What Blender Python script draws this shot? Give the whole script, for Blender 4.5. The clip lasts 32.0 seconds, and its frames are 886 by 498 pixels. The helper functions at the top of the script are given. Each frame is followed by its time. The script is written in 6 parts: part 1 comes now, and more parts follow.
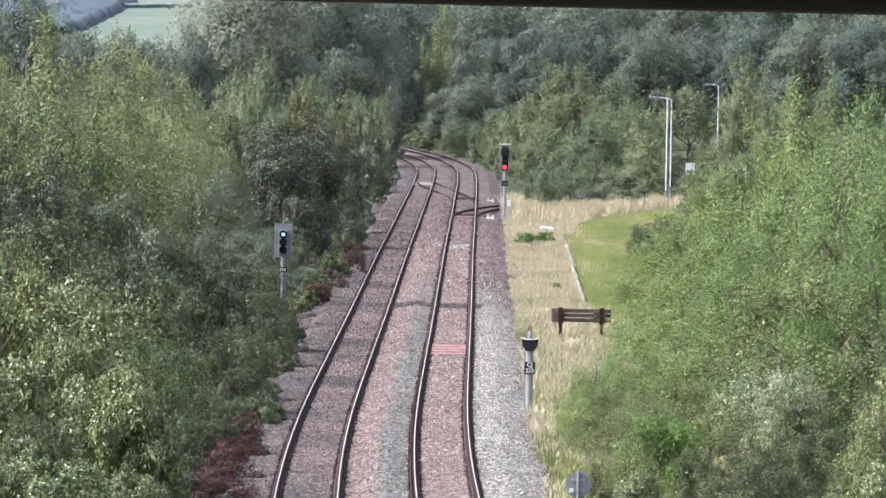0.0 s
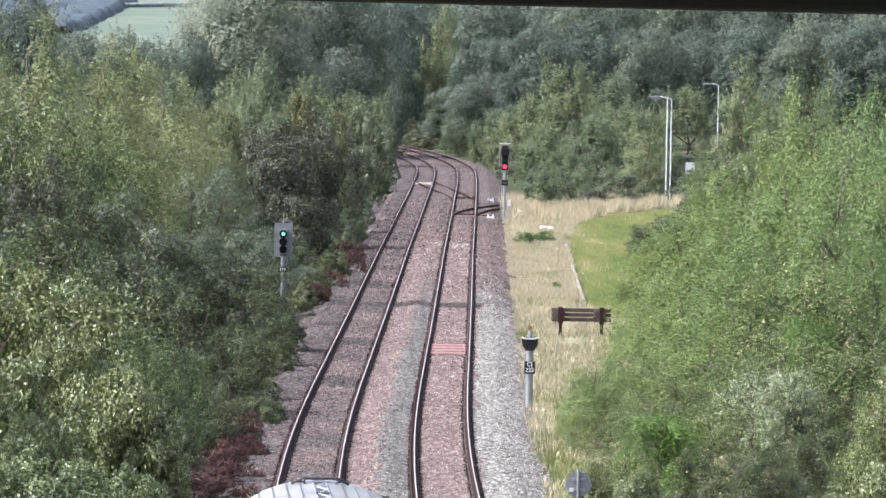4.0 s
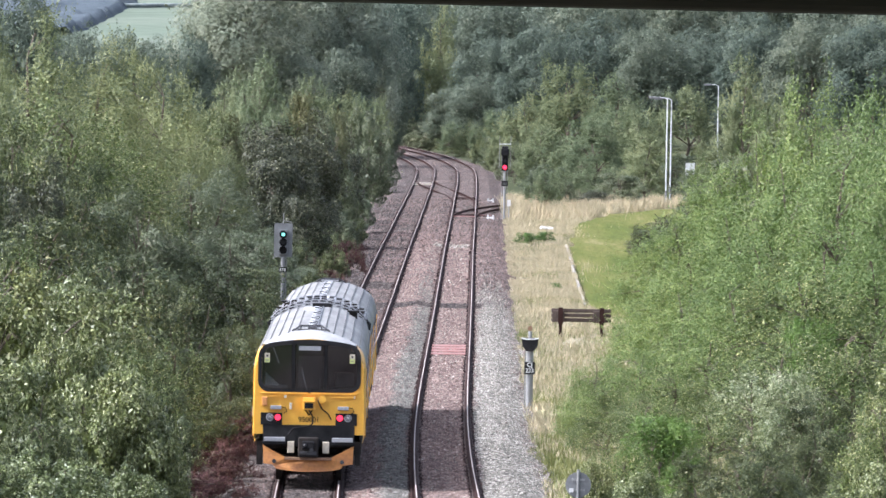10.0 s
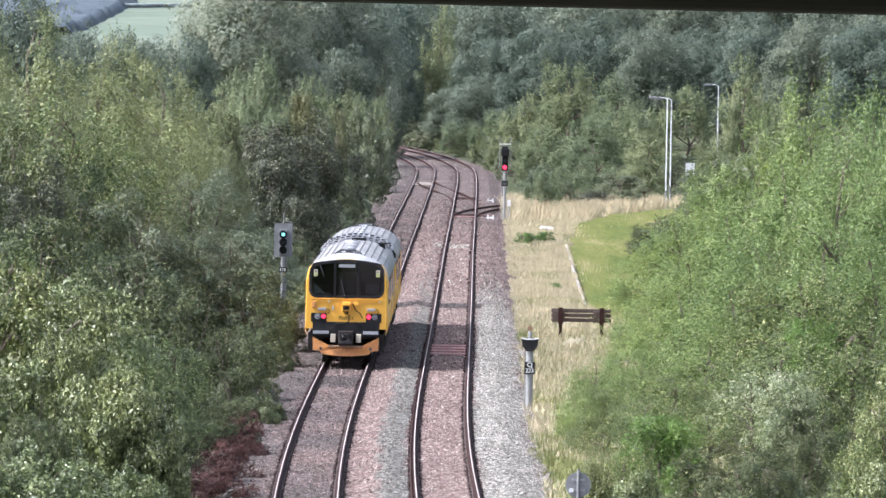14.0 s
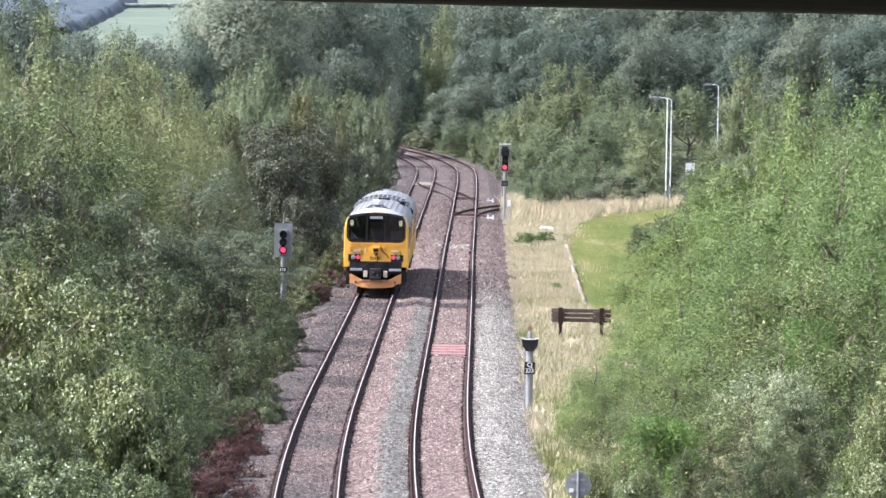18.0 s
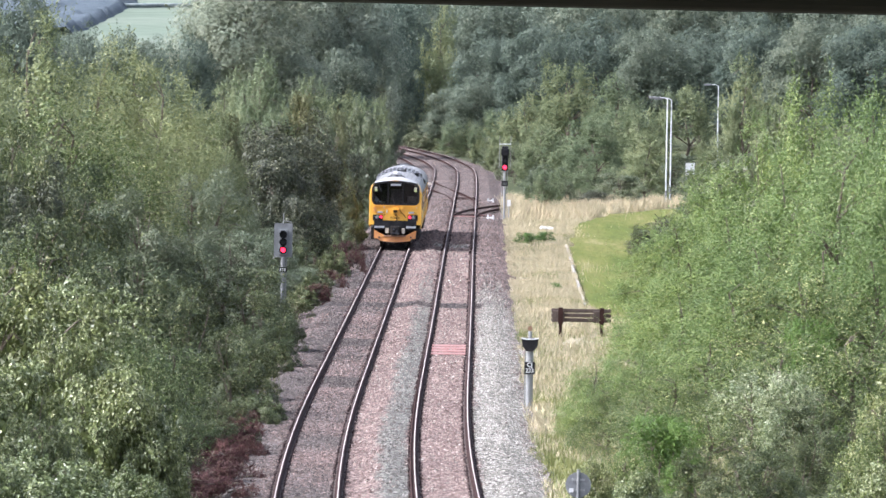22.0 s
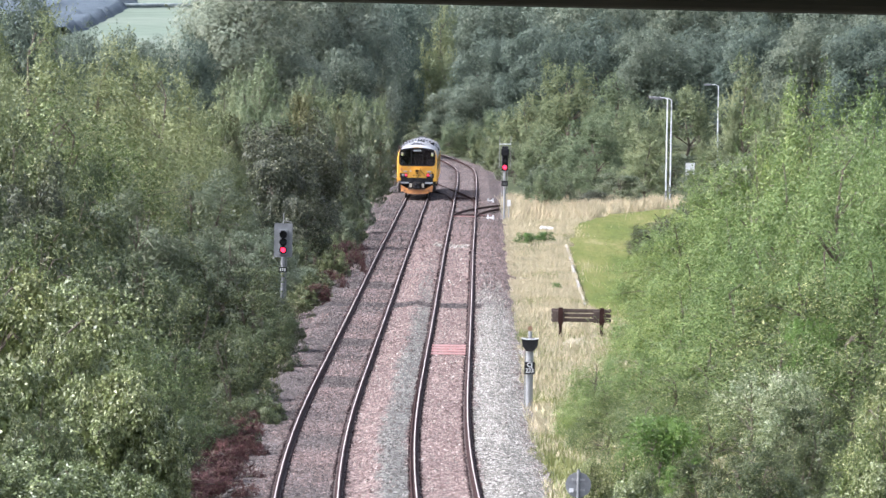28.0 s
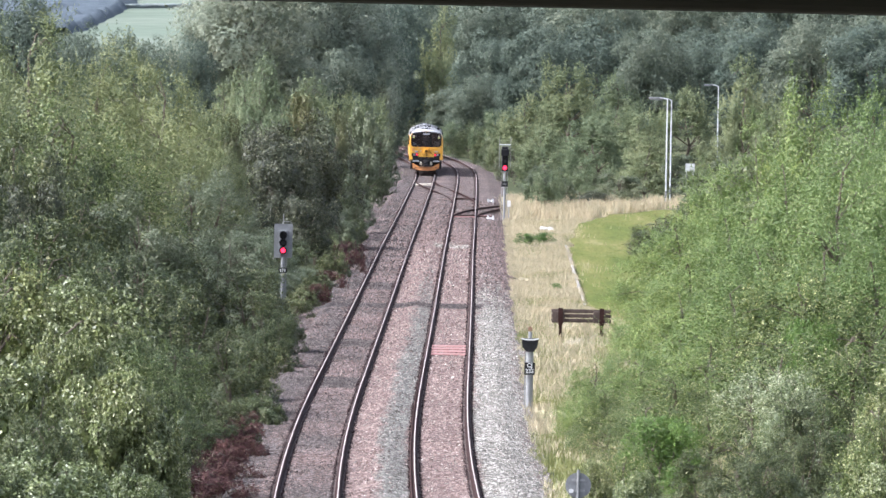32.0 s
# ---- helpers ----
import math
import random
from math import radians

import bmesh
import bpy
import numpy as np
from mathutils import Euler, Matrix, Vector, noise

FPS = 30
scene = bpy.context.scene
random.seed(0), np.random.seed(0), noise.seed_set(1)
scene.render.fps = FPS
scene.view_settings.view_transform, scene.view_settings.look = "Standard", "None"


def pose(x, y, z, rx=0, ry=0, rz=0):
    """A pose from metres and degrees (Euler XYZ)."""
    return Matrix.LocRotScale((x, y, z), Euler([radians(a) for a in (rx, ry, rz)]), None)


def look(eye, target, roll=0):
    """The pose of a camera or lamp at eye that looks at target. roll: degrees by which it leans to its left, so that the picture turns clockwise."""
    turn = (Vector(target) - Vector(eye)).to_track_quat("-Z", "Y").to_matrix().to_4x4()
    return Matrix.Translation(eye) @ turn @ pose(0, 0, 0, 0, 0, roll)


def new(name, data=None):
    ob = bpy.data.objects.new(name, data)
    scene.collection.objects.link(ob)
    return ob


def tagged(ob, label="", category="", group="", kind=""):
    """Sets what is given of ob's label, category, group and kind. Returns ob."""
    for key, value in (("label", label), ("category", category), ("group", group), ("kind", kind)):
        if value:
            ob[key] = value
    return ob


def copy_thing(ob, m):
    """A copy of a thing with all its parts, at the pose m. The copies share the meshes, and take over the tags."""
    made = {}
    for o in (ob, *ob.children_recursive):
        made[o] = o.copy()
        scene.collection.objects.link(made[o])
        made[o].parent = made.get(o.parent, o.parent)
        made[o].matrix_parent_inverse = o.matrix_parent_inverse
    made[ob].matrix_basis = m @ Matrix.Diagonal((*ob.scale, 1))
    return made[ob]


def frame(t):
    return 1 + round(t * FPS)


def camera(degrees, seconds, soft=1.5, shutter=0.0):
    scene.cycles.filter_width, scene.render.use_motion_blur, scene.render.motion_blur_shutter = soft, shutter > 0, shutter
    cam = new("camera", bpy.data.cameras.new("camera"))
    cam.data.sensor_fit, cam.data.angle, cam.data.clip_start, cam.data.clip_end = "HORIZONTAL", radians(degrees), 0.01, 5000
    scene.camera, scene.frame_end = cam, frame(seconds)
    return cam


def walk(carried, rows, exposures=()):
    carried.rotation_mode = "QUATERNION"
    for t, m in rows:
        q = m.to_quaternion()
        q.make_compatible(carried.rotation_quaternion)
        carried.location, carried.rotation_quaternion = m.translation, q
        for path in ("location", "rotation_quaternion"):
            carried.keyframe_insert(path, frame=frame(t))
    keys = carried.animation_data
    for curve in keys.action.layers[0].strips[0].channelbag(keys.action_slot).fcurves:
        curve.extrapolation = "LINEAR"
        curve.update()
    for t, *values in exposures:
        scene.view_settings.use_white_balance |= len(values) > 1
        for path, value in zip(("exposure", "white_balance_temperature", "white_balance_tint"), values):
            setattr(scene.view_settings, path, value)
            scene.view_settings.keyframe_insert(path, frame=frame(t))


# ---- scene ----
cam = camera(6.905, 32.0, soft=1.6)

EYE = (0.0, 0.0, 10.96)
PITCH = -1.6128
ROLL = 1.0


def aim(dy=0.0, dx=0.0):
    """The camera's pose on the parapet, with a tiny tremble in degrees."""
    return (pose(*EYE) @ pose(0, 0, 0, 90 + PITCH + dy, 0, dx)) @ pose(0, 0, 0, 0, 0, ROLL)


walk(cam, [(0.0, aim()), (0.5, aim()), (1.0, aim(-0.009)), (1.5, aim(0.003)), (2.0, aim(-0.018)),
           (2.5, aim(-0.006)), (3.0, aim(-0.009)), (3.5, aim(-0.007)), (5.5, aim()), (16.0, aim()),
           (29.0, aim()), (31.0, aim(0.006)), (32.0, aim(0.004))],
     exposures=[(0.0, 1.27, 5720, 15.5), (12.0, 1.31, 5720, 15.5), (16.0, 1.45, 5720, 15.5), (28.0, 1.45, 5720, 15.5), (32.0, 1.39, 5720, 15.5)])

# ---------------------------------------------------------------- light
SUN_ELEV = 47.0
SUN_FROM = Vector((-1.0, -0.17))         # towards the sun, in plan
world = bpy.data.worlds.new("world")
scene.world = world
world.use_nodes = True
wn = world.node_tree.nodes
sky = wn.new("ShaderNodeTexSky")
sky.sky_type = "NISHITA"
sky.sun_disc = False
sky.sun_elevation = radians(SUN_ELEV)
sky.sun_rotation = math.atan2(SUN_FROM.x, SUN_FROM.y)
sky.air_density, sky.dust_density, sky.ozone_density = 1.0, 5.0, 0.6
haze = wn.new("ShaderNodeHueSaturation")      # a milky, half-clouded sky
haze.inputs["Saturation"].default_value = 0.55
world.node_tree.links.new(sky.outputs[0], haze.inputs["Color"])
world.node_tree.links.new(haze.outputs[0], wn["Background"].inputs[0])
wn["Background"].inputs[1].default_value = 0.15
sun = new("sun", bpy.data.lights.new("sun", "SUN"))
sun.data.energy, sun.data.angle, sun.data.color = 2.9, radians(1.5), (1.0, 0.965, 0.915)
_d = Vector((SUN_FROM.x, SUN_FROM.y, SUN_FROM.length * math.tan(radians(SUN_ELEV))))
sun.matrix_world = look(_d.normalized() * 100, (0, 0, 0))


# ---------------------------------------------------------------- materials
def material(name, colour, rough=0.8, metal=0.0):
    m = bpy.data.materials.new(name)
    m.use_nodes = True
    b = m.node_tree.nodes["Principled BSDF"]
    b.inputs["Base Color"].default_value = (*colour, 1)
    b.inputs["Roughness"].default_value = rough
    b.inputs["Metallic"].default_value = metal
    if rough >= 0.7 and not metal:
        b.inputs["Specular IOR Level"].default_value = 0.08
    return m, m.node_tree.nodes, m.node_tree.links, b


def ramp(nodes, stops):
    r = nodes.new("ShaderNodeValToRGB")
    e = r.color_ramp.elements
    while len(e) < len(stops):
        e.new(0.5)
    for el, (p, c) in zip(e, stops):
        el.position, el.color = p, (*c, 1)
    return r


def noise_node(nodes, links, scale, detail=4.0, kind="Object", rough=0.55, stretch=None):
    tc = nodes.new("ShaderNodeTexCoord")
    n = nodes.new("ShaderNodeTexNoise")
    n.inputs["Scale"].default_value = scale
    n.inputs["Detail"].default_value = detail
    n.inputs["Roughness"].default_value = rough
    if stretch:
        mp = nodes.new("ShaderNodeMapping")
        mp.inputs["Scale"].default_value = stretch
        links.new(tc.outputs[kind], mp.inputs[0])
        links.new(mp.outputs[0], n.inputs["Vector"])
    else:
        links.new(tc.outputs[kind], n.inputs["Vector"])
    return n


def mixc(nodes, links, fac, a, b, mode="MIX"):
    m = nodes.new("ShaderNodeMix")
    m.data_type, m.blend_type = "RGBA", mode
    for sock, v in ((m.inputs[0], fac), (m.inputs[6], a), (m.inputs[7], b)):
        if isinstance(v, (int, float)):
            sock.default_value = v
        elif isinstance(v, tuple):
            sock.default_value = (*v, 1)
        else:
            links.new(v, sock)
    return m.outputs[2]


def bump(nodes, links, b, height, strength=0.4, dist=0.02):
    bp = nodes.new("ShaderNodeBump")
    bp.inputs["Strength"].default_value = strength
    bp.inputs["Distance"].default_value = dist
    links.new(height, bp.inputs["Height"])
    links.new(bp.outputs[0], b.inputs["Normal"])


def worn(name, c1, c2, rough=0.6, metal=0.0, scale=3.0, fine=40.0, bumpy=0.15, bias=0.5, stretch=None, grain=1.0):
    """Two tones in large patches with fine grain over them."""
    m, n, l, b = material(name, c1, rough, metal)
    big = noise_node(n, l, scale, 5, stretch=stretch)
    small = noise_node(n, l, fine, 3)
    r = ramp(n, [(bias - 0.15, c1), (bias + 0.2, c2)])
    l.new(big.outputs["Fac"], r.inputs[0])
    g = ramp(n, [(0.3, (0.82, 0.82, 0.82)), (0.7, (1.12, 1.12, 1.12))])
    l.new(small.outputs["Fac"], g.inputs[0])
    l.new(mixc(n, l, grain, r.outputs[0], g.outputs[0], "MULTIPLY"), b.inputs["Base Color"])
    bump(n, l, b, small.outputs["Fac"], bumpy, 0.01)
    return m


def leaf_material(name, dark, mid, light, trans=0.35, rough=0.55, tint=None):
    """Leaves: each leaf has its own tone, with larger patches over the crown."""
    m, n, l, b = material(name, mid, rough)
    geo = n.new("ShaderNodeNewGeometry")
    k = 0.66 if rough >= 0.5 else 1.0
    dark, light, tint = [tuple(k * u + (1 - k) * v for u, v in zip(c, mid)) for c in (dark, light, tint or light)]
    # tint colours the last few leaves; on glossy kinds it paints glints of light
    r = ramp(n, [(0.0, dark), (0.45, mid), (0.86, light), (0.95, tint)])
    l.new(geo.outputs["Random Per Island"], r.inputs[0])
    big = noise_node(n, l, 0.55, 3)
    info = n.new("ShaderNodeObjectInfo")
    g = ramp(n, [(0.3, (0.72, 0.78, 0.72)), (0.7, (1.2, 1.15, 1.05))])
    l.new(big.outputs["Fac"], g.inputs[0])
    g2 = ramp(n, [(0.0, (0.84, 0.88, 0.90)), (1.0, (1.14, 1.08, 1.0))])
    l.new(info.outputs["Random"], g2.inputs[0])
    c = mixc(n, l, 1.0, r.outputs[0], g.outputs[0], "MULTIPLY")
    c = mixc(n, l, 1.0, c, g2.outputs[0], "MULTIPLY")
    c = mixc(n, l, 1.0, c, (1.09, 1.06, 1.0), "MULTIPLY")
    l.new(c, b.inputs["Base Color"])
    b.inputs["Specular IOR Level"].default_value = 0.42 if rough < 0.44 else 0.3 if rough < 0.6 else 0.08
    t = n.new("ShaderNodeBsdfTranslucent")
    l.new(c, t.inputs[0])
    s = n.new("ShaderNodeMixShader")
    s.inputs[0].default_value = trans * 0.48
    l.new(b.outputs[0], s.inputs[1])
    l.new(t.outputs[0], s.inputs[2])
    l.new(s.outputs[0], n["Material Output"].inputs[0])
    return m


def ballast_material(name, a, c, d):
    m, n, l, b = material(name, a, 0.95)
    tc = n.new("ShaderNodeTexCoord")
    v = n.new("ShaderNodeTexVoronoi")
    v.inputs["Scale"].default_value = 13.0
    v.inputs["Randomness"].default_value = 1.0
    l.new(tc.outputs["Object"], v.inputs["Vector"])
    sep = n.new("ShaderNodeSeparateColor")
    l.new(v.outputs["Color"], sep.inputs[0])
    r = ramp(n, [(0.0, tuple(x * 0.35 for x in a)), (0.35, a), (0.7, c), (1.0, tuple(x * 1.3 for x in d))])
    l.new(sep.outputs[0], r.inputs[0])
    # shade between the stones, painted as darkening away from each stone's middle
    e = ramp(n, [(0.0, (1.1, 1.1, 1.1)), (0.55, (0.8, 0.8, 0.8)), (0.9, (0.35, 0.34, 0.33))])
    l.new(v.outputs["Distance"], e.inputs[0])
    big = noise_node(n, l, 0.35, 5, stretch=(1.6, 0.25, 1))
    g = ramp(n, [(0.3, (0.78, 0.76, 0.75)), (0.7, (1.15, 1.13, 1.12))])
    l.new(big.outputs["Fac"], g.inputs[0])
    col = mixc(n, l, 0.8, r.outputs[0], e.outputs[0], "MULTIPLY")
    col = mixc(n, l, 1.0, col, g.outputs[0], "MULTIPLY")
    l.new(col, b.inputs["Base Color"])
    inv = n.new("ShaderNodeMath")
    inv.operation = "SUBTRACT"
    inv.inputs[0].default_value = 1.0
    l.new(v.outputs["Distance"], inv.inputs[1])
    bump(n, l, b, inv.outputs[0], 1.0, 0.06)
    return m


STONE = {0: ("pinkish", (0.165, 0.116, 0.100), (0.226, 0.166, 0.145), (0.330, 0.266, 0.240)),
         1: ("pale grey", (0.170, 0.162, 0.138), (0.278, 0.266, 0.228), (0.53, 0.512, 0.45)),
         2: ("oil_shade", (0.074, 0.062, 0.056), (0.116, 0.099, 0.090), (0.182, 0.164, 0.152)),
         3: ("rust-and-shade", (0.026, 0.015, 0.014), (0.040, 0.024, 0.023), (0.066, 0.044, 0.042)),
         4: ("dull grey-green", (0.134, 0.130, 0.112), (0.192, 0.187, 0.165), (0.295, 0.288, 0.26))}
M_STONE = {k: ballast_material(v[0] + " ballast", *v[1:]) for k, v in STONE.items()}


def mixed_ballast():
    """The bed's stone: each stone is of one kind, by the share of that kind at its place."""
    m, n, l, b = material("mixed ballast", (0.2, 0.15, 0.13), 0.95)
    tc = n.new("ShaderNodeTexCoord")
    v = n.new("ShaderNodeTexVoronoi")
    v.inputs["Scale"].default_value = 13.0
    l.new(tc.outputs["Object"], v.inputs["Vector"])
    sep = n.new("ShaderNodeSeparateColor")
    l.new(v.outputs["Color"], sep.inputs[0])
    col = None
    for k in (0, 1, 4, 2, 3):
        r = ramp(n, [(0.0, tuple(x * 0.35 for x in STONE[k][1])), (0.35, STONE[k][1]), (0.7, STONE[k][2]), (1.0, tuple(x * 1.3 for x in STONE[k][3]))])
        l.new(sep.outputs[0], r.inputs[0])
        if col is None:
            col = r.outputs[0]
            continue
        at = n.new("ShaderNodeAttribute")
        at.attribute_name = "share_%d" % k
        mr = n.new("ShaderNodeMapRange")
        mr.inputs["From Min"].default_value, mr.inputs["From Max"].default_value = -0.12, 0.12
        d = n.new("ShaderNodeMath")
        d.operation = "MULTIPLY_ADD"
        l.new(sep.outputs[1 if k in (1, 2) else 2], d.inputs[0])
        d.inputs[1].default_value, d.inputs[2].default_value = -0.76, -0.12
        e = n.new("ShaderNodeMath")
        e.operation = "ADD"
        l.new(d.outputs[0], e.inputs[0])
        l.new(at.outputs["Fac"], e.inputs[1])
        l.new(e.outputs[0], mr.inputs[0])
        col = mixc(n, l, mr.outputs[0], col, r.outputs[0])
    at = n.new("ShaderNodeAttribute")          # shares over 0.95 go darker still: shade painted over the oil-dark stone
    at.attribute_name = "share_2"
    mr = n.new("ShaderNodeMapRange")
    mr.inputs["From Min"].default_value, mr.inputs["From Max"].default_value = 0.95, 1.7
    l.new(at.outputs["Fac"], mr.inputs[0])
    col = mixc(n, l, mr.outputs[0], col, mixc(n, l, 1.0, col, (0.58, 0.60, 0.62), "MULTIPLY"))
    # the bed's gaps get the same shade painted into their colour
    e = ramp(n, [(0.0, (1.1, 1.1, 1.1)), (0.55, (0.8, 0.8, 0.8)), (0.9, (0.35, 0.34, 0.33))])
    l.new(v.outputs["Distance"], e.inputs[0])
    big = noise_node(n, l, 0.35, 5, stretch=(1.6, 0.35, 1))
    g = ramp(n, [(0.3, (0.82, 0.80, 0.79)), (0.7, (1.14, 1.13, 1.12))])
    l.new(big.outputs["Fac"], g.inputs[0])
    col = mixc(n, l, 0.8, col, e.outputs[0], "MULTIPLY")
    col = mixc(n, l, 1.0, col, g.outputs[0], "MULTIPLY")
    l.new(col, b.inputs["Base Color"])
    inv = n.new("ShaderNodeMath")
    inv.operation = "SUBTRACT"
    inv.inputs[0].default_value = 1.0
    l.new(v.outputs["Distance"], inv.inputs[1])
    bump(n, l, b, inv.outputs[0], 1.0, 0.06)
    return m


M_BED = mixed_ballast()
M_RUST = worn("rusted rail steel", (0.026, 0.0130, 0.0108), (0.046, 0.0245, 0.0205), 0.8, 0.0, 2.0, 30)
M_HEAD = worn("polished rail head", (0.37, 0.325, 0.295), (0.50, 0.445, 0.41), 0.75, 0.0, 0.8, 30, 0.03)
M_SLEEPER = worn("weathered concrete sleeper", (0.114, 0.090, 0.081), (0.162, 0.135, 0.123), 0.9, 0, 2, 35)
M_CONCRETE = worn("pale weathered concrete", (0.21, 0.19, 0.155), (0.30, 0.275, 0.23), 0.9, 0, 0.6, 14, 0.3)
M_TIMBER = worn("dark creosoted timber", (0.055, 0.042, 0.036), (0.11, 0.085, 0.07), 0.85, 0, 2, 25)
M_GALV = worn("weathered galvanised steel", (0.225, 0.225, 0.218), (0.30, 0.30, 0.29), 0.6, 0.0, 1.5, 20)
M_GREYPOST = worn("dull grey painted steel", (0.161, 0.164, 0.161), (0.231, 0.234, 0.231), 0.6, 0.1, 1.5, 20)
M_BLACK = worn("matt black enamel", (0.012, 0.012, 0.013), (0.028, 0.027, 0.027), 0.55, 0, 3, 30, 0.05)
M_BLACK.node_tree.nodes["Principled BSDF"].inputs["Specular IOR Level"].default_value = 0.12
M_BOARD = worn("grey signal backboard", (0.16, 0.165, 0.165), (0.22, 0.225, 0.225), 0.6, 0, 2, 20)
M_WHITE = worn("white paint", (0.576, 0.576, 0.560), (0.656, 0.656, 0.640), 0.5, 0, 2, 20)
M_LAMPWHITE = worn("white painted lamp column", (0.496, 0.512, 0.520), (0.608, 0.624, 0.624), 0.45, 0.0, 1, 20)
M_YELLOW = worn("yellow vehicle paint", (0.770, 0.412, 0.048), (0.735, 0.388, 0.046), 0.38, 0, 0.8, 12, 0.02, grain=0.25)
M_ORANGE = worn("faded yellow plough paint", (0.607, 0.270, 0.068), (0.460, 0.200, 0.076), 0.6, 0, 2.0, 14, 0.08)
M_ROOF = worn("silver grey roof paint", (0.165, 0.163, 0.154), (0.30, 0.296, 0.280), 0.5, 0.0, 0.8, 7, 0.06, stretch=(3, 0.4, 1))
M_ROOFDOME = worn("off-white cab roof", (0.31, 0.308, 0.298), (0.37, 0.366, 0.355), 0.45, 0, 0.7, 9, 0.03)
for _m in (M_ROOF, M_ROOFDOME):
    _m.node_tree.nodes["Principled BSDF"].inputs["Specular IOR Level"].default_value = 0.14
M_ROOFRIB = worn("dirty roof rib", (0.085, 0.084, 0.080), (0.150, 0.147, 0.141), 0.6, 0.1, 1, 12)
M_UNDER = worn("underframe grime", (0.022, 0.020, 0.019), (0.05, 0.043, 0.038), 0.8, 0, 2, 15)
M_SOOT = worn("sooty roof fittings", (0.03, 0.03, 0.032), (0.075, 0.075, 0.08), 0.7, 0.1, 3, 20)
M_ALU = worn("bare aluminium trim", (0.385, 0.392, 0.406), (0.476, 0.483, 0.497), 0.4, 0.6, 2, 20, 0.04)
M_CREAM = worn("cream enamel box", (0.465, 0.413, 0.315), (0.540, 0.495, 0.390), 0.5, 0, 3, 20)
M_STICKER = worn("yellow-green sticker", (0.50, 0.56, 0.16), (0.56, 0.60, 0.22), 0.6, 0, 3, 20)
M_TAN = worn("brown weathered lamp case", (0.20, 0.11, 0.06), (0.28, 0.17, 0.10), 0.6, 0, 3, 20)
M_RED_BOARD = worn("faded red oxide board", (0.270, 0.138, 0.127), (0.333, 0.207, 0.189), 0.8, 0, 3, 30)
M_BARK = worn("grey brown bark", (0.10, 0.08, 0.06), (0.19, 0.16, 0.13), 0.9, 0, 2, 14, 0.5)
M_GIRDER = worn("dark brown painted girder", (0.055, 0.052, 0.050), (0.080, 0.075, 0.072), 0.8, 0, 2, 30, 0.1)

M_GLASS, _n, _l, _b = material("tinted cab glass", (0.006, 0.007, 0.009), 0.08)
_b.inputs["Specular IOR Level"].default_value = 0.22


M_PANE = bpy.data.materials.new("clear tinted cab pane")
M_PANE.use_nodes = True
_n, _l = M_PANE.node_tree.nodes, M_PANE.node_tree.links
_t, _g, _x = _n.new("ShaderNodeBsdfTransparent"), _n.new("ShaderNodeBsdfGlossy"), _n.new("ShaderNodeMixShader")
_t.inputs[0].default_value = (0.50, 0.53, 0.55, 1)
_g.inputs["Roughness"].default_value = 0.04
_x.inputs[0].default_value = 0.10
_l.new(_t.outputs[0], _x.inputs[1])
_l.new(_g.outputs[0], _x.inputs[2])
_l.new(_x.outputs[0], _n["Material Output"].inputs[0])


def glow(name, colour, strength):
    m, n, l, b = material(name, colour, 0.4)
    b.inputs["Emission Color"].default_value = (*colour, 1)
    b.inputs["Emission Strength"].default_value = strength
    return m


M_RED_ON = glow("lit red aspect", (1.0, 0.025, 0.06), 1.6)
M_TAIL_ON = glow("lit red tail lamp", (1.0, 0.025, 0.06), 0.9)
M_GREEN_ON = glow("lit green aspect", (0.30, 1.0, 0.82), 0.7)
M_LENS = glow("unlit lens", (0.20, 0.21, 0.22), 0.0)

M_LEAF_BIRCH = leaf_material("birch leaves", (0.082, 0.128, 0.041), (0.128, 0.188, 0.060), (0.182, 0.250, 0.086), 0.36, 0.48, (0.275, 0.322, 0.150))
M_LEAF_DOWNY = leaf_material("downy birch leaves", (0.106, 0.130, 0.062), (0.164, 0.194, 0.092), (0.222, 0.250, 0.122), 0.36, 0.5, (0.280, 0.306, 0.170))
M_LEAF_SALLOW = leaf_material("sallow leaves", (0.078, 0.097, 0.062), (0.110, 0.134, 0.086), (0.150, 0.178, 0.117), 0.38, 0.5, (0.259, 0.286, 0.242))
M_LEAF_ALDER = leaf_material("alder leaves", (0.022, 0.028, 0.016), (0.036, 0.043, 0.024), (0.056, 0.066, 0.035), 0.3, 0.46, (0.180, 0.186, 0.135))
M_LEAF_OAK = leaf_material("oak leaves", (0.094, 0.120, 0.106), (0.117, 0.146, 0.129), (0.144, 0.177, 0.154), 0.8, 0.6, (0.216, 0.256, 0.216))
# oak leaves made lighter: the sun on the left-hand crowns is in this colour
M_LEAF_SUNOAK = leaf_material("sun-lightened oak leaves", (0.190, 0.228, 0.206), (0.219, 0.257, 0.231), (0.247, 0.285, 0.253), 0.9, 0.6, (0.268, 0.304, 0.266))
# dark sallow-like bush: the shade of the bank is put into its leaves
M_LEAF_SHADEBUSH = leaf_material("shade-dark bush leaves", (0.032, 0.047, 0.020), (0.051, 0.071, 0.030), (0.078, 0.102, 0.043), 0.35, 0.45, (0.207, 0.224, 0.123))
M_LEAF_SILVER = leaf_material("white willow leaves", (0.08, 0.108, 0.05), (0.195, 0.24, 0.13), (0.41, 0.455, 0.29), 0.3, 0.42, (0.62, 0.64, 0.52))
M_LEAF_BRAMBLE = leaf_material("bramble leaves", (0.050, 0.066, 0.030), (0.084, 0.106, 0.046), (0.142, 0.168, 0.076), 0.32, 0.45, (0.26, 0.27, 0.16))
